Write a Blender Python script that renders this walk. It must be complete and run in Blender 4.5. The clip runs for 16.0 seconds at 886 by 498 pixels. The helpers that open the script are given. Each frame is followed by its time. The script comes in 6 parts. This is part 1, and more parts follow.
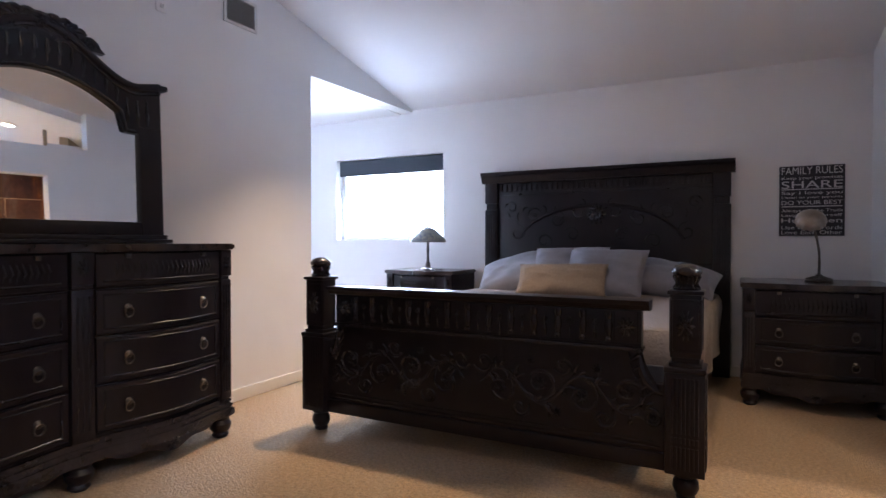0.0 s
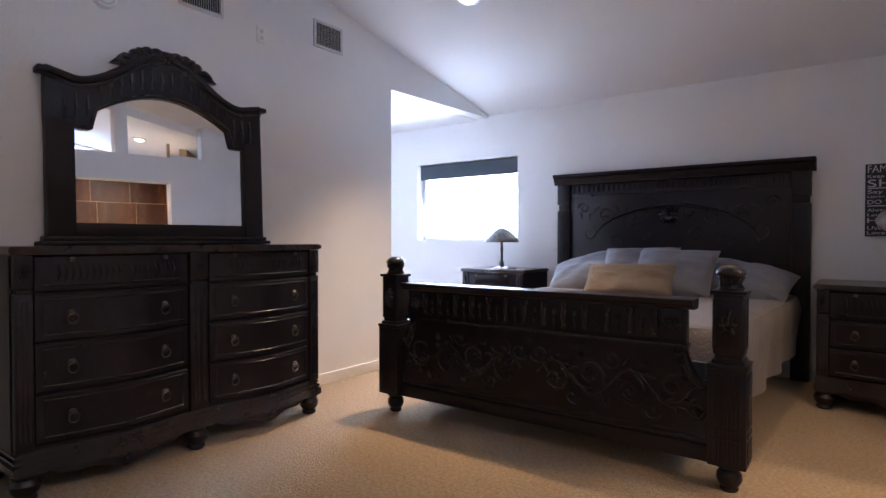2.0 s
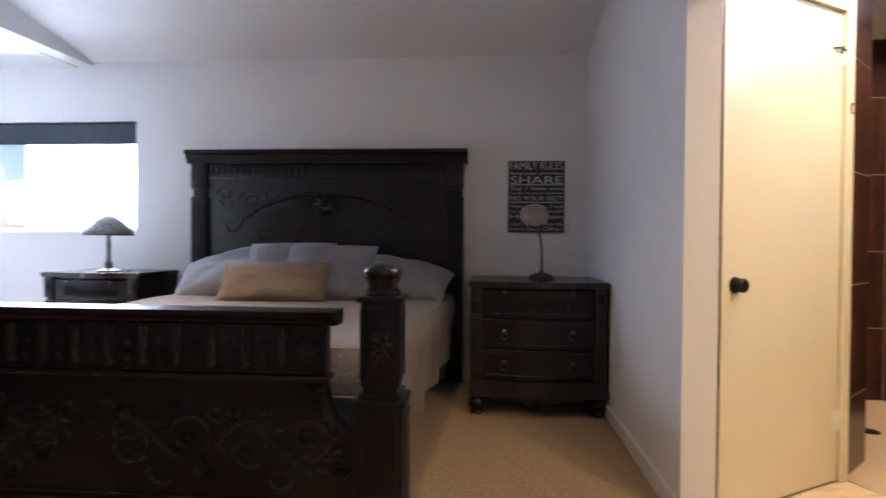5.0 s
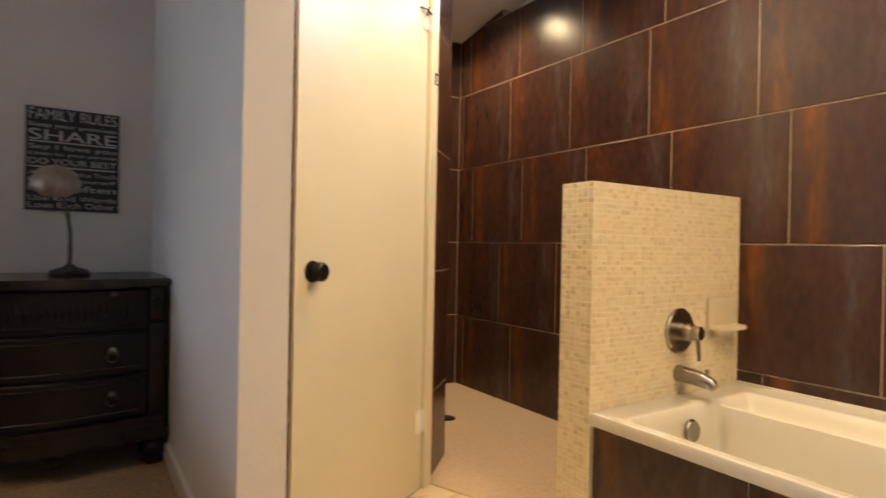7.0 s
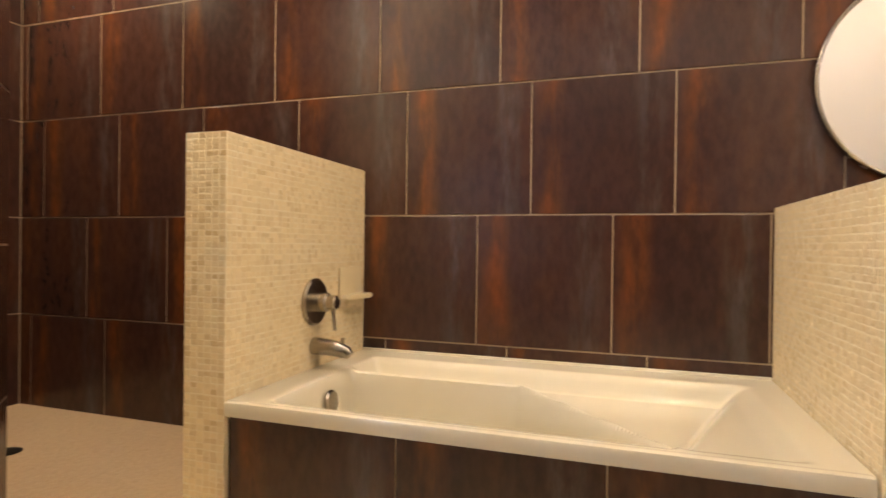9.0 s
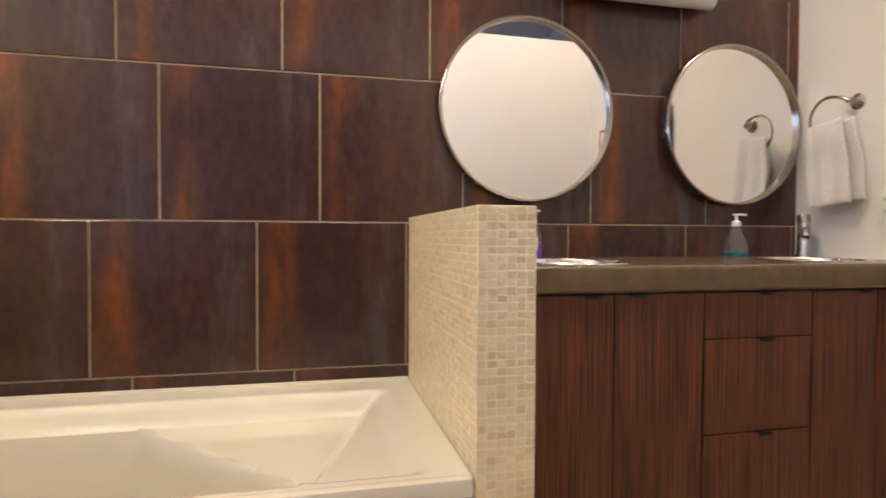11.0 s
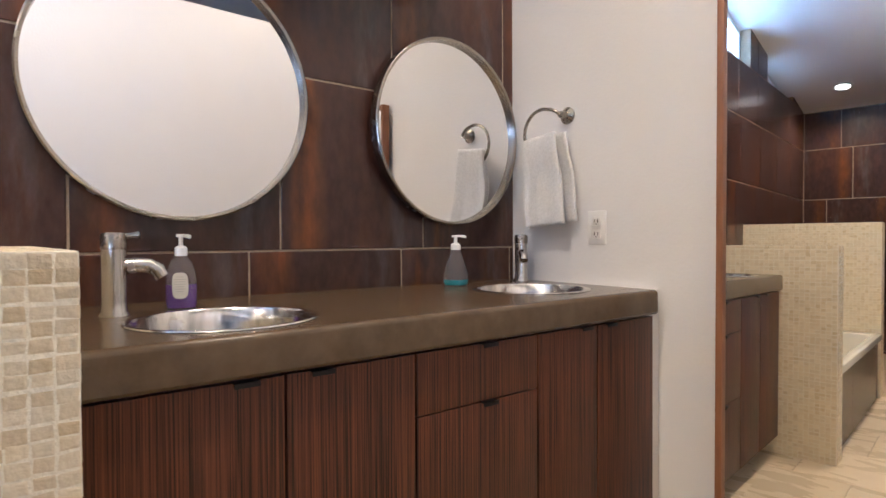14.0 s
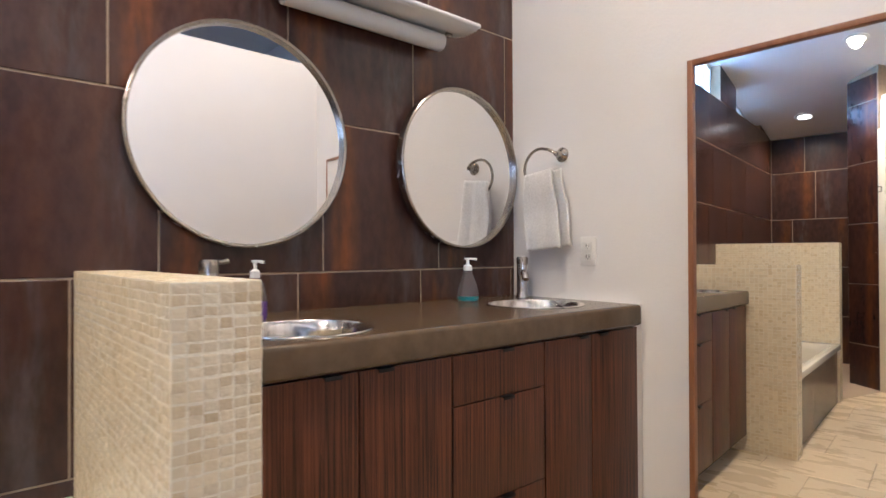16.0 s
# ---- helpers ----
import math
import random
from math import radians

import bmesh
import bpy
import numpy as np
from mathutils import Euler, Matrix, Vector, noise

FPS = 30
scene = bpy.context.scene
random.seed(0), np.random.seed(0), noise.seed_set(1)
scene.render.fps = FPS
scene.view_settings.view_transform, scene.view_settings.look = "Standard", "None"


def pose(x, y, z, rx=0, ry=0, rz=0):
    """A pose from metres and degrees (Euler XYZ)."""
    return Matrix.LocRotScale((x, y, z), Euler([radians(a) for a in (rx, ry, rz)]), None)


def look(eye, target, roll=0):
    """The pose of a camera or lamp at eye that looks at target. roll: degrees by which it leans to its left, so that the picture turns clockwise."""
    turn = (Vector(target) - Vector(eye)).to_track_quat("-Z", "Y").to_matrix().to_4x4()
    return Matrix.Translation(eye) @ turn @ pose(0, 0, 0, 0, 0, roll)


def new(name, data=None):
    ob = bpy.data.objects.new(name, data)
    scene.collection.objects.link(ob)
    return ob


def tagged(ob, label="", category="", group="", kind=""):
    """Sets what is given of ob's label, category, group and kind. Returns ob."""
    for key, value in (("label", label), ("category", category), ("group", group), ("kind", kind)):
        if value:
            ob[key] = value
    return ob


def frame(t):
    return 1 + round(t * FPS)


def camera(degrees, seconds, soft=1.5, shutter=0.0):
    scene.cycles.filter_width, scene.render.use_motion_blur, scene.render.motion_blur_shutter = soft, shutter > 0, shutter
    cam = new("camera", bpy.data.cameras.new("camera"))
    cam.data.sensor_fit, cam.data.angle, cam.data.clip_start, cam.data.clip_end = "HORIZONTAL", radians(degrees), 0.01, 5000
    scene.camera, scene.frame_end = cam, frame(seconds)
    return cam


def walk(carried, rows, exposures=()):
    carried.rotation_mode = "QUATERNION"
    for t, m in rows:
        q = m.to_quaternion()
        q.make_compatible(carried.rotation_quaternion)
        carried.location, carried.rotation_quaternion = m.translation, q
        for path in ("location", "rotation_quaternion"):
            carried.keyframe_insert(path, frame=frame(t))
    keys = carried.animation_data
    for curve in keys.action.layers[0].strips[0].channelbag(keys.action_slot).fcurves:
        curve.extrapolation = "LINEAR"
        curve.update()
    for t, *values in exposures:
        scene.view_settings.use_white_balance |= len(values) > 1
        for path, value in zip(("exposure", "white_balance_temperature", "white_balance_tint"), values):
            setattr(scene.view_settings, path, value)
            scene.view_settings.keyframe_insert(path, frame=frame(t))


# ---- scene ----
cam = camera(76.3, 16.0, shutter=0.4)
PATH = [
    (0, (0.787, 0.287, 1.097), (-0.137, 2.061, 1.07), 0.0),
    (0.5, (0.926, 0.169, 1.116), (-0.104, 1.883, 1.088), 0.0),
    (1, (0.991, 0.128, 1.121), (-0.12, 1.791, 1.089), 0.1),
    (1.5, (1.034, 0.119, 1.13), (-0.133, 1.742, 1.097), 0.1),
    (2, (1.064, 0.122, 1.114), (-0.128, 1.727, 1.081), 0.0),
    (2.5, (1.057, 0.14, 1.107), (-0.148, 1.736, 1.074), 0.1),
    (3, (1.029, 0.236, 1.089), (-0.179, 1.829, 1.056), 0.1),
    (3.2, (1.006, 0.29, 1.088), (-0.19, 1.893, 1.053), 0.1),
    (5.3, (0.931, 1.22, 1.058), (0.986, 3.219, 1.032), 0.6),
    (5.5, (0.954, 1.285, 1.054), (1.139, 3.276, 1.029), 0.7),
    (6, (1.089, 1.491, 1.055), (1.603, 3.423, 1.037), 1.0),
    (6.5, (1.226, 1.643, 1.022), (2.013, 3.481, 1.011), 1.3),
    (7, (1.314, 1.795, 0.984), (2.402, 3.473, 0.977), 1.1),
    (7.5, (1.359, 1.896, 0.948), (2.721, 3.361, 0.946), 1.0),
    (8, (1.383, 1.943, 0.935), (2.981, 3.146, 0.938), 0.9),
    (8.5, (1.408, 1.981, 0.908), (3.182, 2.904, 0.91), 0.9),
    (9, (1.424, 2.009, 0.894), (3.323, 2.636, 0.883), 0.7),
    (9.5, (1.434, 2.03, 0.872), (3.398, 2.408, 0.857), 0.5),
    (10, (1.449, 2.027, 0.88), (3.446, 2.129, 0.868), 0.4),
    (10.2, (1.467, 1.995, 0.898), (3.467, 1.982, 0.875), 0.4),
    (12.3, (1.806, 1.73, 1.033), (3.542, 0.738, 1.001), -0.2),
    (12.5, (1.841, 1.692, 1.036), (3.541, 0.639, 1.007), -0.2),
    (13, (1.932, 1.597, 1.045), (3.565, 0.443, 1.016), -0.2),
    (13.5, (2.002, 1.523, 1.049), (3.595, 0.314, 1.017), -0.2),
    (14, (2.03, 1.471, 1.048), (3.592, 0.222, 1.017), -0.3),
    (14.5, (2.032, 1.461, 1.051), (3.575, 0.188, 1.02), -0.3),
    (15, (2.029, 1.483, 1.056), (3.558, 0.194, 1.03), -0.3),
    (15.5, (1.976, 1.574, 1.075), (3.496, 0.274, 1.067), -0.3),
    (16, (1.874, 1.761, 1.076), (3.393, 0.461, 1.098), -0.3),
]
EXPOSURES = [(0, 0.48, 5650, 15), (3.2, 0.48, 5750, 15), (5.3, 0.42, 5950, 12), (6, 0.25, 6200, 11), (6.6, 0.26, 6550, 10), (8, 0.14, 6150, 9), (9, 0.17, 6050, 9), (9.6, 0.14, 5850, 9), (12.5, 0.15, 4950, 10), (16, 0.15, 4780, 10)]
walk(cam, [(t, look(eye, target, roll)) for t, eye, target, roll in PATH], EXPOSURES)


# ---- light ----
world = bpy.data.worlds.new("sky")
scene.world = world
world.use_nodes = True
wn = world.node_tree.nodes
sky = wn.new("ShaderNodeTexSky")
sky.sky_type = "NISHITA"
sky.sun_disc = False
sky.sun_elevation, sky.sun_rotation = radians(48), radians(200)
world.node_tree.links.new(sky.outputs[0], wn["Background"].inputs[0])
wn["Background"].inputs[1].default_value = 0.12


def lamp(name, kind, energy, colour, m, **more):
    data = bpy.data.lights.new(name, kind)
    data.energy, data.color = energy, colour
    for key, value in more.items():
        if key == "size":
            data.size = value
        if key == "size_y":
            data.shape, data.size_y = "RECTANGLE", value
        if key == "angle":
            data.angle = value
        if key == "spot":
            data.spot_size, data.spot_blend = value, 0.8
        if key == "blend":
            data.spot_blend = value
        if key == "radius":
            data.shadow_soft_size = value
    ob = new(name, data)
    ob.matrix_world = m
    return ob


WARM = (1.0, 0.70, 0.40)
DAY = (0.70, 0.82, 1.0)
lamp("sun", "SUN", 2.5, (1.0, 0.95, 0.88), look((0, 0, 10), (1.0, -2.6, 6)), angle=radians(0.5))
# daylight in the bedroom window and in the high bathroom windows
lamp("window_daylight", "AREA", 62, DAY, look((-2.58, 5.60, 1.52), (-2.40, 2.6, 0.0)), size=1.30, size_y=0.75)
lamp("high_window_daylight", "AREA", 42, (0.50, 0.73, 1.0), look((3.80, 3.0, 2.70), (0.0, 3.0, 2.2)), size=2.4, size_y=0.3)

# ---- materials ----


def material(name, base, rough=0.6, metal=0.0, second=None, scale=8.0, detail=6.0, bump=0.0, bump_scale=60.0, spread=0.5,
             stretch=(1, 1, 1), rough_vary=0.0, coat=0.0, random_tint=0.0, glow=0.0, transmission=0.0, sheen=0.0, island=False, specular=0.5):
    m = bpy.data.materials.new(name)
    m.use_nodes = True
    nt = m.node_tree
    n, ln = nt.nodes, nt.links
    b = n["Principled BSDF"]
    b.inputs["Roughness"].default_value = rough
    b.inputs["Metallic"].default_value = metal
    b.inputs["Specular IOR Level"].default_value = specular
    b.inputs["Coat Weight"].default_value = coat
    b.inputs["Coat Roughness"].default_value = 0.12
    b.inputs["Transmission Weight"].default_value = transmission
    b.inputs["Sheen Weight"].default_value = sheen
    b.inputs["Base Color"].default_value = (*base, 1)
    if glow:
        b.inputs["Emission Color"].default_value = (*base, 1)
        b.inputs["Emission Strength"].default_value = glow
    co = n.new("ShaderNodeTexCoord")
    mp = n.new("ShaderNodeMapping")
    mp.inputs["Scale"].default_value = stretch
    ln.new(co.outputs["Object"], mp.inputs["Vector"])
    vec = mp.outputs["Vector"]
    if random_tint:
        info = n.new("ShaderNodeObjectInfo")
        rnd = info.outputs["Random"]
        if island:
            rnd = n.new("ShaderNodeNewGeometry").outputs["Random Per Island"]
        add = n.new("ShaderNodeVectorMath")
        add.operation = "MULTIPLY_ADD"
        ln.new(rnd, add.inputs[0])
        add.inputs[1].default_value = (37, 53, 19)
        ln.new(vec, add.inputs[2])
        vec = add.outputs["Vector"]
    col = None
    if second:
        no = n.new("ShaderNodeTexNoise")
        no.inputs["Scale"].default_value = scale
        no.inputs["Detail"].default_value = detail
        no.inputs["Roughness"].default_value = 0.6
        ln.new(vec, no.inputs["Vector"])
        ra = n.new("ShaderNodeMapRange")
        ra.inputs["From Min"].default_value = 0.5 - spread * 0.5
        ra.inputs["From Max"].default_value = 0.5 + spread * 0.5
        ln.new(no.outputs["Fac"], ra.inputs["Value"])
        mx = n.new("ShaderNodeMix")
        mx.data_type = "RGBA"
        mx.inputs["A"].default_value = (*base, 1)
        mx.inputs["B"].default_value = (*second, 1)
        ln.new(ra.outputs["Result"], mx.inputs["Factor"])
        col = mx.outputs["Result"]
        if rough_vary:
            rr = n.new("ShaderNodeMapRange")
            rr.inputs["To Min"].default_value = max(0.02, rough - rough_vary)
            rr.inputs["To Max"].default_value = rough + rough_vary
            ln.new(no.outputs["Fac"], rr.inputs["Value"])
            ln.new(rr.outputs["Result"], b.inputs["Roughness"])
    if random_tint and col:
        hv = n.new("ShaderNodeHueSaturation")
        rv = n.new("ShaderNodeMapRange")
        rv.inputs["To Min"].default_value = 1 - random_tint
        rv.inputs["To Max"].default_value = 1 + random_tint
        ln.new(rnd, rv.inputs["Value"])
        ln.new(rv.outputs["Result"], hv.inputs["Value"])
        ln.new(col, hv.inputs["Color"])
        col = hv.outputs["Color"]
    if col:
        ln.new(col, b.inputs["Base Color"])
    if bump:
        nb = n.new("ShaderNodeTexNoise")
        nb.inputs["Scale"].default_value = bump_scale
        nb.inputs["Detail"].default_value = 4
        ln.new(vec, nb.inputs["Vector"])
        bp = n.new("ShaderNodeBump")
        bp.inputs["Strength"].default_value = bump
        bp.inputs["Distance"].default_value = 0.01
        ln.new(nb.outputs["Fac"], bp.inputs["Height"])
        ln.new(bp.outputs["Normal"], b.inputs["Normal"])
    return m


PAINT = material("white wall paint", (0.80, 0.785, 0.78), 0.7, second=(0.75, 0.735, 0.73), scale=1.3, bump=0.10, bump_scale=90)
CEIL = material("ceiling paint", (0.82, 0.805, 0.80), 0.8, second=(0.78, 0.765, 0.76), scale=1.1, bump=0.12, bump_scale=70)
TRIM = material("white trim paint", (0.78, 0.76, 0.72), 0.4, second=(0.73, 0.70, 0.66), scale=3)
DOORWHITE = material("door paint", (0.75, 0.695, 0.53), 0.36, second=(0.71, 0.65, 0.48), scale=2.2, bump=0.03, bump_scale=40)
CARPET = material("cut pile carpet", (0.50, 0.34, 0.18), 0.95, second=(0.20, 0.125, 0.058), scale=58, detail=14, spread=0.44, bump=1.0, bump_scale=95, sheen=0.2)
FURN = material("black brown carved wood", (0.0100, 0.0074, 0.0104), 0.36, second=(0.0160, 0.0112, 0.0138), scale=9, bump=0.12, bump_scale=45, stretch=(1, 1, 0.3), rough_vary=0.12, specular=0.30)
# lighter copy of the wood: highlights on carving and beads put into the colour
FURNHI = material("carving wood lightened for glints", (0.027, 0.022, 0.027), 0.24, second=(0.011, 0.009, 0.011), scale=14, bump=0.2, bump_scale=60, rough_vary=0.1, specular=0.5)
BRASS = material("dull pewter", (0.17, 0.155, 0.14), 0.3, 0.9, second=(0.07, 0.06, 0.055), scale=30, rough_vary=0.1)
STONETOP = material("dark polished stone top", (0.016, 0.011, 0.010), 0.2, second=(0.045, 0.032, 0.028), scale=16, spread=0.35, rough_vary=0.06)
SHEET = material("light grey cotton", (0.195, 0.195, 0.232), 0.9, second=(0.165, 0.165, 0.195), scale=18, bump=0.12, bump_scale=220, sheen=0.2)
SPREAD = material("taupe quilted spread", (0.185, 0.145, 0.125), 0.9, second=(0.120, 0.094, 0.080), scale=22, spread=0.6, bump=0.5, bump_scale=60, sheen=0.2)
TAN = material("beige woven cushion", (0.22, 0.175, 0.135), 0.95, second=(0.165, 0.13, 0.10), scale=60, bump=0.4, bump_scale=260)
PIPE = material("dark fabric", (0.02, 0.02, 0.025), 0.9, second=(0.035, 0.035, 0.04), scale=30, bump=0.2, bump_scale=200)
BLACK = material("black iron", (0.012, 0.012, 0.014), 0.4, 0.6, second=(0.02, 0.02, 0.02), scale=20)
MIRROR = material("mirror silver", (0.88, 0.88, 0.88), 0.012, 1.0)
STEEL = material("brushed steel", (0.62, 0.60, 0.57), 0.26, 1.0, second=(0.50, 0.48, 0.46), scale=40, stretch=(1, 1, 0.05), rough_vary=0.06)
NICKEL = material("satin nickel", (0.40, 0.36, 0.31), 0.26, 1.0, second=(0.33, 0.30, 0.26), scale=30, rough_vary=0.05)
# upright streaks in the colour stand in for lights reflected in the bowls
SINKREFL = material("polished steel", (0.80, 0.78, 0.75), 0.17, 1.0, second=(0.46, 0.45, 0.43), scale=30, detail=2, spread=0.3, stretch=(1, 1, 0.03), rough_vary=0.05)


def tile_material():
    """Rust-brown porcelain with the printed pattern of each slab: a rust streak near one edge, a grey bloom near the other."""
    m = material("rust brown porcelain", (0.050, 0.0225, 0.0165), 0.26, second=(0.031, 0.0155, 0.0155), scale=4.0, detail=5, spread=0.7, bump=0.05, bump_scale=35, stretch=(1.3, 1, 0.8), random_tint=0.14)
    nt = m.node_tree
    n, ln = nt.nodes, nt.links
    b = n["Principled BSDF"]
    vec = next(x for x in n if x.type == "VECT_MATH").outputs["Vector"]
    col = next(x for x in n if x.type == "HUE_SAT").outputs["Color"]
    sep = n.new("ShaderNodeSeparateXYZ")
    ln.new(next(x for x in n if x.type == "TEX_COORD").outputs["Object"], sep.inputs["Vector"])

    def math_node(op, a, v):
        q = n.new("ShaderNodeMath")
        q.operation = op
        ln.new(a, q.inputs[0])
        if isinstance(v, float):
            q.inputs[1].default_value = v
        else:
            ln.new(v, q.inputs[1])
        return q.outputs["Value"]

    def cloud(scale, size, lo, hi, shift, detail=4.0):
        mp = n.new("ShaderNodeMapping")
        mp.inputs["Scale"].default_value = size
        mp.inputs["Location"].default_value = (shift, shift * 0.7, shift * 1.9)
        ln.new(vec, mp.inputs["Vector"])
        no = n.new("ShaderNodeTexNoise")
        no.inputs["Scale"].default_value = scale
        no.inputs["Detail"].default_value = detail
        no.inputs["Roughness"].default_value = 0.6
        ln.new(mp.outputs["Vector"], no.inputs["Vector"])
        ra = n.new("ShaderNodeMapRange")
        ra.interpolation_type = "SMOOTHSTEP"
        ra.inputs["From Min"].default_value, ra.inputs["From Max"].default_value = lo, hi
        ln.new(no.outputs["Fac"], ra.inputs["Value"])
        return ra.outputs["Result"]

    def band(centre, half):
        d = math_node("ABSOLUTE", math_node("SUBTRACT", sep.outputs["X"], centre), 0.0)
        ra = n.new("ShaderNodeMapRange")
        ra.interpolation_type = "SMOOTHSTEP"
        ra.inputs["From Min"].default_value, ra.inputs["From Max"].default_value = half, 0.0
        ln.new(d, ra.inputs["Value"])
        return ra.outputs["Result"]

    def blend(col, fac, colour):
        mx = n.new("ShaderNodeMix")
        mx.data_type = "RGBA"
        ln.new(fac, mx.inputs["Factor"])
        ln.new(col, mx.inputs["A"])
        mx.inputs["B"].default_value = (*colour, 1)
        return mx.outputs["Result"]

    col = blend(col, math_node("MULTIPLY", cloud(3.0, (1.4, 1, 0.7), 0.42, 0.80, 3.1), 0.55), (0.085, 0.030, 0.013))
    rust = math_node("MULTIPLY", band(0.075, 0.085), cloud(5.0, (1.6, 1, 0.6), 0.34, 0.68, 7.7))
    col = blend(col, math_node("MULTIPLY", rust, 0.80), (0.150, 0.046, 0.010))
    bloom = math_node("MULTIPLY", band(0.43, 0.085), cloud(7.0, (2.2, 1, 0.7), 0.36, 0.70, 12.3))
    col = blend(col, math_node("MULTIPLY", bloom, 0.60), (0.080, 0.066, 0.064))
    # fine mottling of the glaze
    vary = n.new("ShaderNodeMapRange")
    vary.inputs["To Min"].default_value, vary.inputs["To Max"].default_value = 0.82, 1.18
    ln.new(cloud(26.0, (1, 1, 0.75), 0.30, 0.70, 1.7, 8.0), vary.inputs["Value"])
    hv = n.new("ShaderNodeHueSaturation")
    ln.new(vary.outputs["Result"], hv.inputs["Value"])
    ln.new(col, hv.inputs["Color"])
    ln.new(hv.outputs["Color"], b.inputs["Base Color"])
    return m


TILE = tile_material()
GROUT = material("beige grout", (0.38, 0.29, 0.19), 0.9, second=(0.29, 0.215, 0.14), scale=30, bump=0.2, bump_scale=120)


def mosaic_material(name, island):
    """Tumbled travertine: most pieces close to the joints in tone, some tan."""
    m = material(name, (0.85, 0.75, 0.54), 0.24, second=(0.78, 0.665, 0.44), scale=16, detail=4, spread=0.6, bump=0.25, bump_scale=110, random_tint=0.05, island=island, rough_vary=0.10)
    nt = m.node_tree
    n, ln = nt.nodes, nt.links
    rnd = (n.new("ShaderNodeNewGeometry").outputs["Random Per Island"] if island else next(x for x in n if x.type == "OBJECT_INFO").outputs["Random"])
    wn = n.new("ShaderNodeTexWhiteNoise")
    wn.noise_dimensions = "1D"
    ln.new(rnd, wn.inputs["W"])
    ra = n.new("ShaderNodeMapRange")
    ra.inputs["From Min"].default_value, ra.inputs["From Max"].default_value = 0.55, 1.0
    ra.inputs["To Max"].default_value = 0.40 if island else 0.65
    ln.new(wn.outputs["Value"], ra.inputs["Value"])
    mx = n.new("ShaderNodeMix")
    mx.data_type = "RGBA"
    ln.new(ra.outputs["Result"], mx.inputs["Factor"])
    ln.new(next(x for x in n if x.type == "HUE_SAT").outputs["Color"], mx.inputs["A"])
    mx.inputs["B"].default_value = (0.60, 0.455, 0.235, 1)
    ln.new(mx.outputs["Result"], n["Principled BSDF"].inputs["Base Color"])
    return m


MOSAIC = mosaic_material("tumbled travertine", True)
MOSAICP = mosaic_material("tumbled travertine piece", False)
MOSBED = material("cream mosaic grout", (0.90, 0.83, 0.66), 0.20, second=(0.85, 0.77, 0.58), scale=30, bump=0.4, bump_scale=90)
FGROUT = material("floor grout", (0.52, 0.42, 0.28), 0.8, second=(0.44, 0.35, 0.23), scale=30)
FLOORTILE = material("travertine floor tile", (0.74, 0.62, 0.42), 0.28, second=(0.62, 0.50, 0.32), scale=3.5, detail=9, spread=0.85, bump=0.03, bump_scale=40, stretch=(1, 3, 1), random_tint=0.08, rough_vary=0.1)
PEBBLE = material("shower floor mosaic", (0.56, 0.44, 0.30), 0.5, second=(0.44, 0.33, 0.22), scale=45, spread=0.6, bump=0.3, bump_scale=90)
ACRYL = material("white tub acrylic", (0.73, 0.70, 0.60), 0.16, second=(0.70, 0.67, 0.57), scale=2, coat=0.3)
CONCRETE = material("sealed concrete", (0.118, 0.078, 0.040), 0.24, second=(0.066, 0.043, 0.021), scale=14, detail=12, spread=0.6, bump=0.05, bump_scale=60, rough_vary=0.08, coat=0.15)
ZEBRA = material("zebrano laminate", (0.150, 0.050, 0.021), 0.40, second=(0.011, 0.006, 0.005), scale=1.0, detail=7, spread=0.27, stretch=(3, 290, 2.4), rough_vary=0.06, specular=0.3)
CHERRY = material("cherry frame", (0.29, 0.125, 0.052), 0.4, second=(0.19, 0.075, 0.030), scale=10, stretch=(6, 1, 0.5))
TOWEL = material("white terry", (0.78, 0.77, 0.76), 0.95, second=(0.60, 0.59, 0.58), scale=110, bump=0.6, bump_scale=260, sheen=0.4)
PLASTIC = material("white plastic", (0.80, 0.79, 0.77), 0.35, second=(0.77, 0.76, 0.74), scale=5)
# flat near-black: the shade in outlet slots, vent and toe kick, put into colour
SHADEBLACK = material("recess shade black", (0.01, 0.01, 0.01), 0.7)
PURPLE = material("purple soap", (0.17, 0.055, 0.45), 0.12, second=(0.14, 0.045, 0.38), scale=4)
TEAL = material("teal soap", (0.02, 0.32, 0.36), 0.12, second=(0.02, 0.28, 0.32), scale=4)
CLEARP = material("clear plastic", (0.94, 0.93, 0.98), 0.04, transmission=0.93)
CLEARP.node_tree.nodes["Principled BSDF"].inputs["IOR"].default_value = 1.16
GLASS = material("window glass", (1, 1, 1), 0.0, transmission=1.0)
SHADEF = material("grey roller blind", (0.055, 0.065, 0.08), 0.85, second=(0.045, 0.055, 0.07), scale=40, bump=0.1, bump_scale=200)
SIGNBK = material("charcoal sign board", (0.028, 0.026, 0.034), 0.6, second=(0.022, 0.020, 0.028), scale=12, bump=0.05)
SIGNTX = material("off white lettering", (0.62, 0.60, 0.60), 0.7, second=(0.52, 0.50, 0.50), scale=60)
STAINED = material("mosaic lamp shade glass", (0.10, 0.12, 0.15), 0.3, second=(0.30, 0.27, 0.22), scale=45, spread=0.3, rough_vary=0.1)
DISH = material("cream glazed dish", (0.76, 0.67, 0.48), 0.3, second=(0.70, 0.61, 0.42), scale=12)
SHELL = material("silvered lamp shell", (0.40, 0.34, 0.29), 0.35, 0.6, second=(0.28, 0.22, 0.18), scale=25)
VENTW = material("vent enamel", (0.62, 0.61, 0.60), 0.5, second=(0.58, 0.57, 0.56), scale=6)
CANGLOW = material("lamp lens", (1.0, 0.86, 0.66), 0.5, glow=9.0)
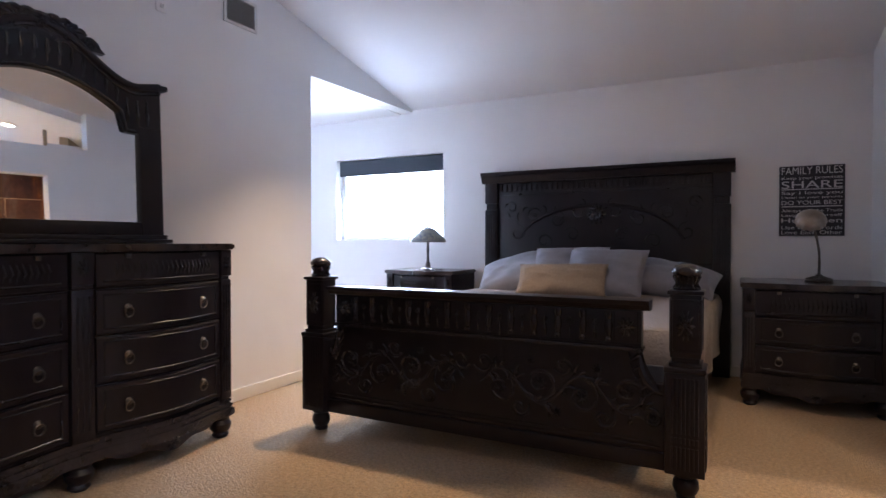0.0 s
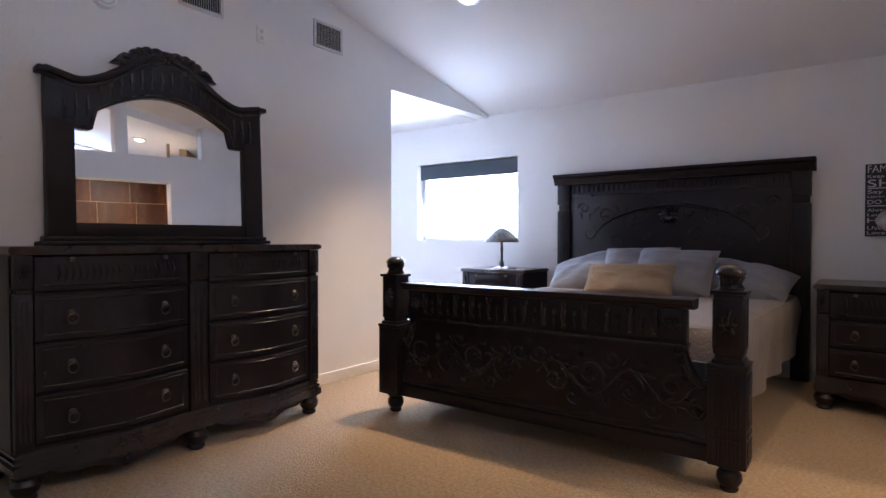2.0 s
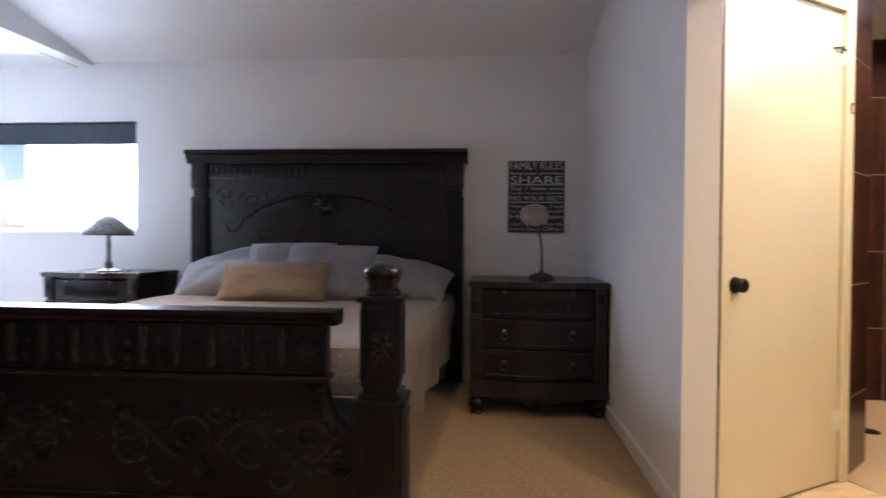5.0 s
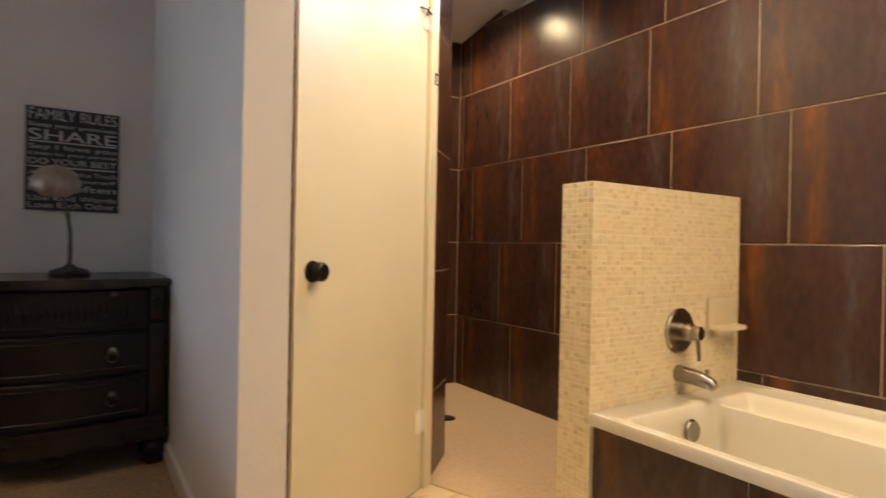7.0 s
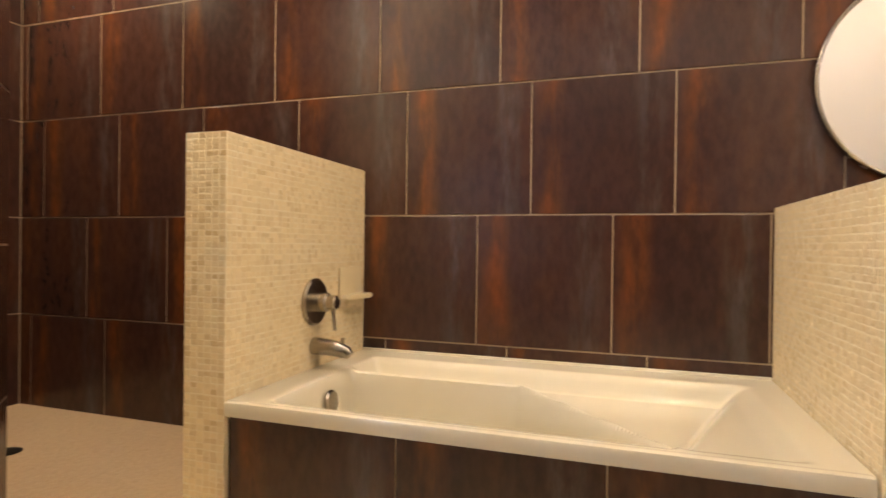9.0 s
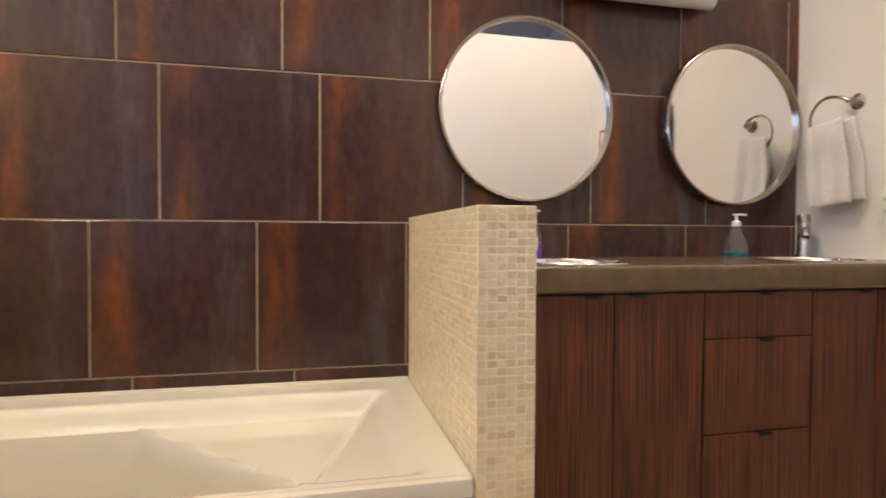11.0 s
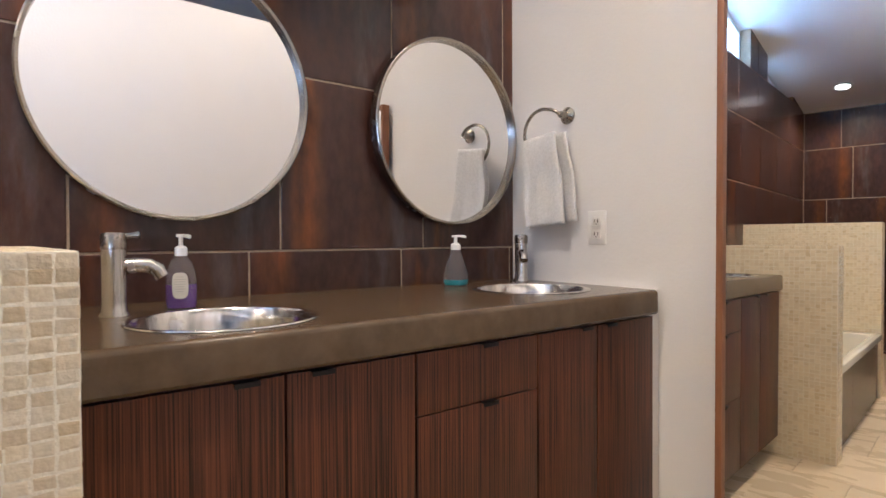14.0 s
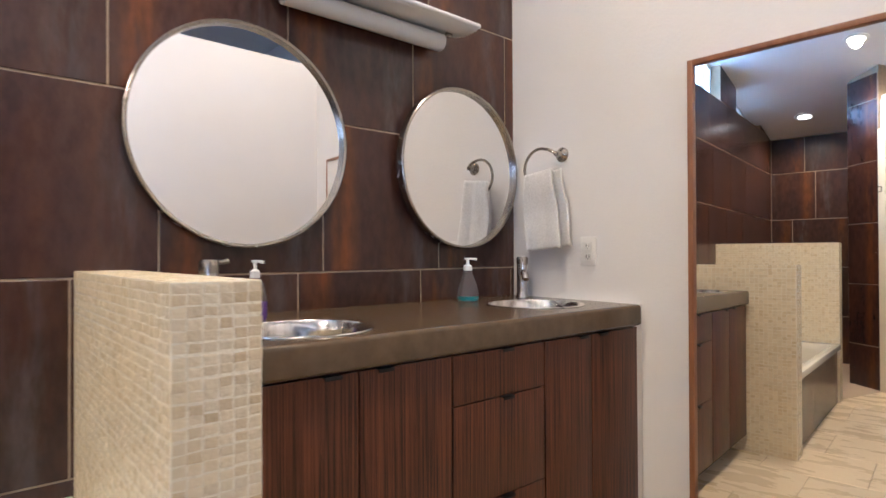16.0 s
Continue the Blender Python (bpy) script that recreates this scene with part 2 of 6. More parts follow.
TUBEWHITE = material("grey white lamp cover", (0.55, 0.54, 0.52), 0.4, second=(0.50, 0.49, 0.47), scale=6)
SKYCARD = material("bright overcast outdoors", (0.82, 0.91, 1.0), 1.0, glow=7.0)
OAKV = material("grey vinyl frame", (0.60, 0.60, 0.60), 0.4, second=(0.55, 0.55, 0.55), scale=5)

EARTH = material("dry packed earth", (0.20, 0.16, 0.11), 0.95, second=(0.13, 0.10, 0.07), scale=2.5, detail=10, bump=0.4, bump_scale=20)

# ---- helpers of the scene ----


def link_mesh(name, bm, mat, smooth=True):
    me = bpy.data.meshes.new(name)
    bmesh.ops.recalc_face_normals(bm, faces=bm.faces)
    bm.to_mesh(me)
    bm.free()
    if mat:
        me.materials.append(mat)
    if smooth:
        for p in me.polygons:
            p.use_smooth = True
        me.set_sharp_from_angle(angle=radians(35))
    return new(name, me)


def part(name, bm, mat, parent=None, label="", smooth=True):
    ob = link_mesh(name, bm, mat, smooth)
    if parent:
        ob.parent = parent
    return tagged(ob, label)


def thing(name, m, label, category, group="", kind=""):
    ob = new(name)
    ob.matrix_world = m
    ob.empty_display_size = 0.1
    return tagged(ob, label, category, group, kind)


def structure(name, bm, mat, label="", category="", smooth=False):
    return tagged(link_mesh(name, bm, mat, smooth), label or name.replace("_", " "), category or name.split("_")[0], kind="structure")


def box(bm, x0, x1, y0, y1, z0, z1, bevel=0.0, segments=2):
    m = Matrix.LocRotScale(((x0 + x1) / 2, (y0 + y1) / 2, (z0 + z1) / 2), None, (abs(x1 - x0), abs(y1 - y0), abs(z1 - z0)))
    made = bmesh.ops.create_cube(bm, size=1, matrix=m)
    if bevel:
        edges = list({e for v in made["verts"] for e in v.link_edges})
        bmesh.ops.bevel(bm, geom=edges, offset=bevel, segments=segments, profile=0.6, affect="EDGES")
    return bm


def boxes(*specs, bevel=0.0):
    bm = bmesh.new()
    for s in specs:
        box(bm, *s, bevel=bevel)
    return bm


def prism(bm, pts, axis, a, b):
    """A flat outline, given in the two other axes, pulled from a to b along axis."""
    def at(u, v, w):
        return {"x": (w, u, v), "y": (u, w, v), "z": (u, v, w)}[axis]
    lo = [bm.verts.new(at(u, v, a)) for u, v in pts]
    hi = [bm.verts.new(at(u, v, b)) for u, v in pts]
    n = len(pts)
    bm.faces.new(lo)
    bm.faces.new(hi[::-1])
    for i in range(n):
        bm.faces.new((lo[i], lo[(i + 1) % n], hi[(i + 1) % n], hi[i]))
    return bm


def lathe(bm, profile, segments=32, centre=(0, 0, 0), squash=(1, 1), caps=True):
    """Turns (radius, height) pairs about the upright axis."""
    cx, cy, cz = centre
    rings = []
    for r, z in profile:
        ring = []
        for i in range(segments):
            a = 2 * math.pi * i / segments
            ring.append(bm.verts.new((cx + r * math.cos(a) * squash[0], cy + r * math.sin(a) * squash[1], cz + z)))
        rings.append(ring)
    for lo, hi in zip(rings, rings[1:]):
        for i in range(segments):
            bm.faces.new((lo[i], lo[(i + 1) % segments], hi[(i + 1) % segments], hi[i]))
    for ring, r in ((rings[0], profile[0][0]), (rings[-1], profile[-1][0])):
        if caps and r > 1e-4:
            bm.faces.new(ring)
    bmesh.ops.remove_doubles(bm, verts=[v for ring in rings for v in ring], dist=1e-5)
    return bm


def tube(bm, path, radius, segments=10, closed=False):
    """A round bar along a path; radius is one number or one for each point."""
    pts = [Vector(p) for p in path]
    n = len(pts)
    radii = radius if isinstance(radius, (list, tuple)) else [radius] * n
    rings = []
    up = Vector((0, 0, 1))
    for i, p in enumerate(pts):
        a = pts[(i - 1) % n] if closed or i else p
        b = pts[(i + 1) % n] if closed or i < n - 1 else p
        d = (b - a).normalized()
        s = d.cross(up)
        if s.length < 1e-3:
            s = d.cross(Vector((0, 1, 0)))
        s.normalize()
        w = s.cross(d).normalized()
        rings.append([bm.verts.new(p + radii[i] * (math.cos(t) * s + math.sin(t) * w)) for t in (2 * math.pi * k / segments for k in range(segments))])
    pairs = list(zip(rings, rings[1:])) + ([(rings[-1], rings[0])] if closed else [])
    for lo, hi in pairs:
        for k in range(segments):
            bm.faces.new((lo[k], lo[(k + 1) % segments], hi[(k + 1) % segments], hi[k]))
    if not closed:
        bm.faces.new(rings[0][::-1])
        bm.faces.new(rings[-1])
    return bm


def moved(bm, m):
    bmesh.ops.transform(bm, matrix=m, verts=bm.verts)
    return bm


# ---- plan ----
XW, XD, XDE, XE = -2.26, 1.67, 1.80, 3.63
YN, YSH, YS, YA, YB = 5.44, 5.17, -0.170, 3.835, -1.60
XA = -4.10


def ceil_bed(y):
    return 2.48 + 0.203 * (YN - y)


def ceil_bath(y):
    return 2.46 + 0.19 * (YSH - y)


# floors
structure("floor", boxes((XA - 0.1, XD + 0.06, YB - 0.1, YN + 0.1, -0.15, 0.0)), CARPET, "beige cut-pile carpet over the bedroom floor", "carpet")
structure("floor_bath", boxes((XD + 0.06, XE + 0.1, YS - 0.1, YSH + 0.4, -0.15, -0.0025)), FGROUT, "grout bed under the bathroom floor tiles", "floor")

# bedroom walls
WX0, WX1, WZ0, WZ1 = -3.265, -1.895, 1.11, 2.01
structure("wall_north", boxes((XA - 0.2, WX0, YN, YN + 0.2, 0, 2.9), (WX1, XD + 0.13, YN, YN + 0.2, 0, 2.9), (WX0, WX1, YN, YN + 0.2, 0, WZ0), (WX0, WX1, YN, YN + 0.2, WZ1, 2.9)), PAINT, "white painted bedroom wall behind the bed", "wall")
bm = bmesh.new()
prism(bm, [(YB - 0.2, 0), (YA, 0), (YA, 2.43), (YN, 2.455), (YN, 2.5), (YB - 0.2, ceil_bed(YB - 0.2) + 0.02)], "x", XW - 0.14, XW)
structure("wall_west", bm, PAINT, "white painted wall behind the dresser with the alcove opening", "wall")
structure("wall_alcove_south", boxes((XA, XW - 0.14, YA - 0.12, YA, 0, 2.445)), PAINT, "white alcove side wall", "wall")
structure("wall_alcove_west", boxes((XA - 0.14, XA, YA - 0.12, YN, 0, 2.6)), PAINT, "white alcove end wall", "wall")
structure("ceiling_alcove", boxes((XA, XW - 0.14, YA - 0.12, YN, 2.445, 2.6)), CEIL, "flat white alcove ceiling", "ceiling")
bm = bmesh.new()
prism(bm, [(YB - 0.3, ceil_bed(YB - 0.3)), (YN, ceil_bed(YN)), (YN, ceil_bed(YN) + 0.15), (YB - 0.3, ceil_bed(YB - 0.3) + 0.15)], "x", XW - 0.14, XDE + 0.01)
structure("ceiling", bm, CEIL, "sloping white bedroom ceiling", "ceiling")
structure("wall_south", boxes((XW - 0.14, XD + 0.13, YB - 0.15, YB, 0, 4.1)), PAINT, "white bedroom wall behind the camera", "wall")

# dividing wall: open doorway, high openings above
JS, JN, HEAD, SILL = 1.36, 3.31, 2.08, 2.40
bm = bmesh.new()
box(bm, XD, XDE, JN, YN, 0, SILL)
box(bm, XD, XDE, YB - 0.1, JS, 0, SILL)
box(bm, XD, XDE, JS, JN, HEAD, SILL)
bmesh.ops.remove_doubles(bm, verts=bm.verts, dist=1e-5)
structure("wall_divider", bm, PAINT, "white partition wall with a doorway and high openings", "wall")
for k, (y0, y1) in enumerate(((3.72, YN), (2.70, 2.84), (0.98, 1.12), (YB - 0.1, -0.40))):
    bm = prism(bmesh.new(), [(y0, SILL), (y1, SILL), (y1, ceil_bed(y1) + 0.05), (y0, ceil_bed(y0) + 0.05)], "x", XD, XDE)
    structure("wall_pier_%d" % (k + 1), bm, PAINT, "white pier between the high openings of the partition", "wall")
structure("baseboard_west", boxes((XW, XW + 0.016, 2.56, YA, 0, 0.085), bevel=0.004), TRIM, "white painted baseboard", "baseboard")
structure("baseboard_divider", boxes((XD - 0.016, XD, JN, YN, 0, 0.085), bevel=0.004), TRIM, "white painted baseboard", "baseboard")
structure("baseboard_north", boxes((WX0 - 0.8, XD - 0.016, YN - 0.016, YN, 0, 0.085), bevel=0.004), TRIM, "white painted baseboard", "baseboard")

# bathroom walls
EZ = 2.50
HW = [(1.10, 1.95), (2.45, 3.26), (3.76, 4.70)]
bm = bmesh.new()
box(bm, XE, XE + 0.2, YS - 0.1, YSH + 0.3, -0.02, EZ)
edges = [YS - 0.1] + [v for w in HW for v in w] + [YSH + 0.3]
for y0, y1 in zip(edges[::2], edges[1::2]):
    prism(bm, [(y0, EZ), (y1, EZ), (y1, ceil_bath(y1) + 0.03), (y0, ceil_bath(y0) + 0.03)], "x", XE, XE + 0.2)
wall_east = structure("wall_east", bm, GROUT, "rust-brown tiled bathroom wall with pale grout and high windows", "wall")
wall_shower = structure("wall_shower_north", boxes((XD + 0.13, XE, YSH, YSH + 0.2, -0.02, 2.6)), GROUT, "rust-brown tiled end wall of the shower", "wall")
structure("wall_bath_south", boxes((XD + 0.13, XE + 0.1, YS - 0.15, YS, -0.02, 3.6)), PAINT, "white bathroom wall beside the vanity", "wall")
bm = bmesh.new()
prism(bm, [(YS - 0.1, ceil_bath(YS - 0.1)), (YSH + 0.2, ceil_bath(YSH + 0.2)), (YSH + 0.2, ceil_bath(YSH) + 0.2), (YS - 0.1, ceil_bath(YS) + 0.2)], "x", XDE, XE + 0.1)
structure("ceiling_bath", bm, CEIL, "sloping white bathroom ceiling", "ceiling")

# closet corner: slanted door wall and the tiled return beside the shower
DA, DB, DC = Vector((1.80, 3.33)), Vector((2.55, 3.79)), Vector((2.79, 4.03))
ddir = (DB - DA).normalized()
dnor = Vector((ddir.y, -ddir.x))
DM = Matrix(((ddir.x, -dnor.x, 0, DA.x), (ddir.y, -dnor.y, 0, DA.y), (0, 0, 1, 0), (0, 0, 0, 1)))  # along the door, into the closet, up
DLEN = (DB - DA).length
bm = boxes((0.0, DLEN, 0.012, 0.11, 2.19, 2.42), (DLEN - 0.06, DLEN, 0.012, 0.11, 0, 2.19), (-0.02, 0.02, 0.03, 0.11, 0, 2.19))
structure("wall_closet", moved(bm, DM), PAINT, "slanted white closet wall round the door", "wall")
rdir = (DC - DB).normalized()
rnor = Vector((rdir.y, -rdir.x))
RLEN = (DC - DB).length
RM = Matrix(((rdir.x, -rnor.x, 0, DB.x), (rdir.y, -rnor.y, 0, DB.y), (0, 0, 1, 0), (0, 0, 0, 1)))
wall_return = structure("wall_return", moved(boxes((0, RLEN, 0, 0.10, -0.02, 2.95)), RM), GROUT, "rust-brown tiled wall between closet and shower", "wall")
wall_shower_w = structure("wall_shower_west", boxes((2.34, 2.44, 3.9, YSH, -0.02, 2.42)), GROUT, "rust-brown tiled side wall of the shower", "wall")
# dark tiled strip beside the door
wall_strip = structure("wall_strip", moved(boxes((-0.012, 0.022, 0.0, 0.03, 0, 2.6)), DM), GROUT, "narrow dark tiled strip beside the closet door", "wall")

bm = bmesh.new()
prism(bm, [(1.80, 3.36), (2.53, 3.81), (2.76, 4.15), (2.34, 4.15), (2.34, YSH), (1.80, YSH)], "z", 2.42, 2.46)
structure("ceiling_closet", bm, PAINT, "white lid over the corner closet", "ceiling")
door = thing("door_1", DM, "closed cream-white flush closet door with a black knob", "door", kind="structure")
DW0, DW1, DH = 0.03, DLEN - 0.065, 2.09
part("leaf", boxes((DW0, DW1, 0.0, 0.036, 0.008, DH), bevel=0.002), DOORWHITE, door)
part("side_casing", boxes((DW1 + 0.004, DLEN, -0.018, 0.012, 0.0, DH + 0.085), bevel=0.004), DOORWHITE, door, "cream painted door casing")
part("head_casing", boxes((0.024, DW1 + 0.004, -0.018, 0.012, DH + 0.006, DH + 0.085), bevel=0.004), DOORWHITE, door, "cream painted door casing")
bm = lathe(bmesh.new(), [(0.0, 0.0), (0.032, 0.0), (0.032, 0.006), (0.018, 0.009), (0.016, 0.016), (0.022, 0.020), (0.028, 0.028), (0.028, 0.040), (0.022, 0.047), (0.0, 0.049)], 28)
part("door_knob", moved(bm, pose(0.105, 0, 0.905, 90)), BLACK, door, "round black door knob")
for hz in (1.90, 0.28):
    bm = boxes((DW1 - 0.045, DW1 + 0.002, -0.003, 0.0, hz - 0.045, hz + 0.045), bevel=0.001)
    tube(bm, [(DW1 + 0.003, -0.007, hz - 0.047), (DW1 + 0.003, -0.007, hz + 0.047)], 0.006, 10)
    part("hinge", bm, TRIM, door, "painted door hinge")
latch = boxes((DLEN - 0.030, DLEN - 0.003, -0.021, -0.018, 1.648, 1.654), (DLEN - 0.030, DLEN - 0.003, -0.021, -0.018, 1.690, 1.696), (DLEN - 0.032, DLEN - 0.026, -0.022, -0.018, 1.648, 1.696), bevel=0.001)
part("latch", latch, BLACK, door, "small black hook latch")
bm = tube(bmesh.new(), [(DW1 - 0.075, -0.004, 1.925), (DW1 - 0.03, -0.012, 1.932), (DW1 + 0.01, -0.012, 1.922)], 0.004, 8)
tube(bm, [(DW1 - 0.02, -0.004, 1.91), (DW1 - 0.02, -0.014, 1.945)], 0.004, 8)
part("hook", bm, BLACK, door, "small black hook latch")

# ---- bathroom: half walls, tub, shower ----
W1 = (2.748, XE, 3.094, 3.240, 1.215)
W2 = (2.735, XE, 1.398, 1.535, 1.040)
half_1 = tagged(part("half_wall", boxes((W1[0] + 0.0012, W1[1], W1[2] + 0.0012, W1[3] - 0.0012, -0.01, W1[4] - 0.0012), bevel=0.002), MOSBED), "high half wall clad in cream travertine mosaic beside the shower", "half wall", "half walls of the tub")
half_2 = tagged(part("half_wall", boxes((W2[0] + 0.0012, W2[1], W2[2] + 0.0012, W2[3] - 0.0012, -0.01, W2[4] - 0.0012), bevel=0.002), MOSBED), "low half wall clad in cream travertine mosaic beside the vanity", "half wall", "half walls of the tub")

TX0, TX1, TY0, TY1, TZ = 2.752, XE - 0.008, W2[3] + 0.002, W1[2] - 0.002, 0.445


def tub_depth(x, y):
    """Depth of the basin below the rim: a ledge along the wall turns into a slanting backrest, the basin lies before them."""
    front, back, north = x - (TX0 + 0.052), (TX1 - 0.135) - x, (TY1 - 0.125) - y
    south = y - (1.88 - 0.318 * (x - 2.815))
    inside = min(front, back, north)
    deck = 0.022 * min(1.0, max(0.0, (y - TY0 - 0.095) / 0.05))
    if inside <= 0:
        return 0.0
    if south <= 0:
        return min(deck, inside * 2.0)
    basin = min(3.275 - x, (y - 1.894) * 0.725 - (x - 2.80) * 0.689)
    if basin <= 0:
        # the ledge, with a raised lip where it meets the basin
        return min(inside * 2.5, deck + south * 1.2, 0.070 - 0.080 * math.exp(-(basin / 0.024) ** 2))
    return min(inside * 8.0, deck + south * 1.6, -0.010 + min(basin * 11.0, 0.40))


tub = thing("bathtub", pose(0, 0, 0), "white acrylic bathtub built in between two mosaic half walls", "bathtub")
bm = bmesh.new()
NX, NY = 96, 168
grid = []
for i in range(NX + 1):
    x = TX0 + (TX1 - TX0) * i / NX
    grid.append([bm.verts.new((x, TY0 + (TY1 - TY0) * j / NY, TZ - tub_depth(x, TY0 + (TY1 - TY0) * j / NY))) for j in range(NY + 1)])
for i in range(NX):
    for j in range(NY):
        bm.faces.new((grid[i][j], grid[i + 1][j], grid[i + 1][j + 1], grid[i][j + 1]))
inner = [v for row in grid[1:-1] for v in row[1:-1]]
for _ in range(3):
    bmesh.ops.smooth_vert(bm, verts=inner, factor=0.5, use_axis_x=False, use_axis_y=False, use_axis_z=True)
shell = part("shell", bm, ACRYL, tub)
for p in shell.data.polygons:
    p.use_smooth = True
part("rim_front", boxes((TX0 - 0.012, TX0 + 0.02, TY0, TY1, TZ - 0.042, TZ + 0.002), bevel=0.010), ACRYL, tub)
bm = boxes((TX1 - 0.008, TX1 + 0.004, TY0, TY1, TZ - 0.01, TZ + 0.010), bevel=0.003)
part("back_flange", bm, ACRYL, tub)
bm = lathe(bmesh.new(), [(0.0, 0.0), (0.040, 0.0), (0.040, 0.006), (0.034, 0.013), (0.0, 0.014)], 28)
part("overflow_plate", moved(bm, pose(3.095, TY1 - 0.141, 0.368, 83)), NICKEL, tub, "round satin nickel overflow plate")
part("apron_board", boxes((TX0 + 0.016, TX0 + 0.03, TY0, TY1, 0.0, TZ - 0.044)), GROUT, tub, "grout bed of the tiled apron")

valve = thing("tub_valve", pose(3.225, W1[2], 0.685), "satin nickel shower valve with a lever on the half wall", "faucet")
bm = lathe(bmesh.new(), [(0.0, 0.0), (0.086, 0.0), (0.086, 0.006), (0.078, 0.012), (0.0, 0.014)], 40)
part("escutcheon", moved(bm, pose(0, 0, 0, 90)), NICKEL, valve)
bm = lathe(bmesh.new(), [(0.0, 0.012), (0.034, 0.012), (0.034, 0.055), (0.027, 0.062), (0.027, 0.088), (0.022, 0.093), (0.0, 0.093)], 28)
part("stem", moved(bm, pose(0, 0, 0, 90)), NICKEL, valve)
part("lever", tube(bmesh.new(), [(0, -0.075, -0.01), (0.002, -0.078, -0.05), (0.004, -0.082, -0.100)], [0.008, 0.007, 0.006], 12), NICKEL, valve)
spout = thing("tub_spout", pose(3.225, W1[2], 0.525), "satin nickel tub spout on the half wall", "faucet")
bm = bmesh.new()
tube(bm, [(0, 0, 0), (0, -0.02, 0), (0, -0.07, -0.002), (0, -0.11, -0.008), (0, -0.135, -0.016), (0, -0.147, -0.026)], [0.032, 0.031, 0.029, 0.026, 0.022, 0.016], 20)
part("body", bm, NICKEL, spout)
part("diverter", tube(bmesh.new(), [(0, -0.118, 0.012), (0, -0.118, 0.036)], [0.006, 0.008], 10), NICKEL, spout)
dish = thing("soap_dish", pose(3.49, W1[2], 0.675), "cream ceramic corner soap dish set in the half wall", "soap dish")
part("back_plate", boxes((-0.092, 0.092, -0.012, 0, -0.005, 0.130), bevel=0.008), DISH, dish)
bm = bmesh.new()
edge = [(-0.088, -0.010)] + [(-0.088 + 0.176 * k / 10, -0.016 - 0.060 * math.sin(math.pi * min(1, 0.08 + 0.62 * k / 10))) for k in range(11)] + [(0.088, -0.010)]
prism(bm, edge, "z", 0.004, 0.020)
bmesh.ops.bevel(bm, geom=bm.edges[:], offset=0.004, segments=2, affect="EDGES")
prism(bm, [(u * 0.6, -0.010 + (v + 0.010) * 0.6) for u, v in edge], "z", -0.022, 0.004)
part("tray", bm, DISH, dish)

# shower floor
def clip_poly(pts, nx, ny, d):
    """Keeps the part of a flat outline where nx*x + ny*y <= d."""
    out = []
    for (ax, ay), (bx, by) in zip(pts, pts[1:] + pts[:1]):
        fa, fb = nx * ax + ny * ay - d, nx * bx + ny * by - d
        if fa <= 0:
            out.append((ax, ay))
        if fa * fb < 0:
            k = fa / (fa - fb)
            out.append((ax + k * (bx - ax), ay + k * (by - ay)))
    return out


shower_floor = bmesh.new()
prism(shower_floor, [(2.55, 3.79), (2.76, 3.23), (XE, 3.23), (XE, YSH), (2.44, YSH), (2.44, 4.0)], "z", -0.03, 0.004)
structure("floor_shower", shower_floor, PEBBLE, "beige mosaic shower floor", "floor")
drain = thing("floor_drain", pose(3.10, 4.48, 0.005), "round dark drain in the shower floor", "drain")
part("grate", lathe(bmesh.new(), [(0.0, 0.0), (0.052, 0.0), (0.052, 0.004), (0.046, 0.006), (0.0, 0.004)], 28), BLACK, drain)
head = thing("shower_head", pose(2.444, 4.45, 2.03), "chrome shower head on a bent arm", "shower head")
part("arm", tube(bmesh.new(), [(0, 0, 0), (0.10, 0, 0.014), (0.20, 0, 0.008), (0.27, 0, -0.03)], 0.011, 12), NICKEL, head)
bm = lathe(bmesh.new(), [(0.0, 0.02), (0.016, 0.02), (0.022, 0.0), (0.050, -0.035), (0.054, -0.05), (0.0, -0.052)], 28)
part("rose", moved(bm, pose(0.285, 0, -0.045, 0, -40)), NICKEL, head)
part("wall_flange", moved(lathe(bmesh.new(), [(0.0, 0.0), (0.032, 0.0), (0.022, 0.014), (0.0, 0.016)], 24), pose(0, 0, 0, 0, 90)), NICKEL, head)

# ---- vanity ----
CX0, CX1, CY0, CY1, CZ, CT = 2.965, XE - 0.004, YS + 0.002, W2[2] - 0.002, 0.893, 0.074
S1, S2, SR = (3.188, 1.107), (3.245, 0.145), 0.173
counter = thing("countertop", pose(0, 0, 0), "dark olive-brown sealed concrete vanity countertop", "countertop")
bm = bmesh.new()


def slab_ring(bm, cx, cy, r, x0, x1, y0, y1, z, n=64):
    """A flat rectangle with a round hole."""
    ring, outer = [], []
    for k in range(n):
        a = 2 * math.pi * k / n
        c, s = math.cos(a), math.sin(a)
        ring.append(bm.verts.new((cx + r * c, cy + r * s, z)))
        t = min(((x1 - cx) / c if c > 0 else (x0 - cx) / c) if abs(c) > 1e-6 else 9, ((y1 - cy) / s if s > 0 else (y0 - cy) / s) if abs(s) > 1e-6 else 9)
        outer.append(bm.verts.new((cx + t * c, cy + t * s, z)))
    for corner in ((x0, y0), (x0, y1), (x1, y0), (x1, y1)):
        v = min(outer, key=lambda q: (q.co.x - corner[0]) ** 2 + (q.co.y - corner[1]) ** 2)
        v.co = (*corner, z)
    for k in range(n):
        bm.faces.new((ring[k], ring[(k + 1) % n], outer[(k + 1) % n], outer[k]))
    lower = [bm.verts.new((v.co.x, v.co.y, z - 0.02)) for v in ring]
    for k in range(n):
        bm.faces.new((ring[k], lower[k], lower[(k + 1) % n], ring[(k + 1) % n]))


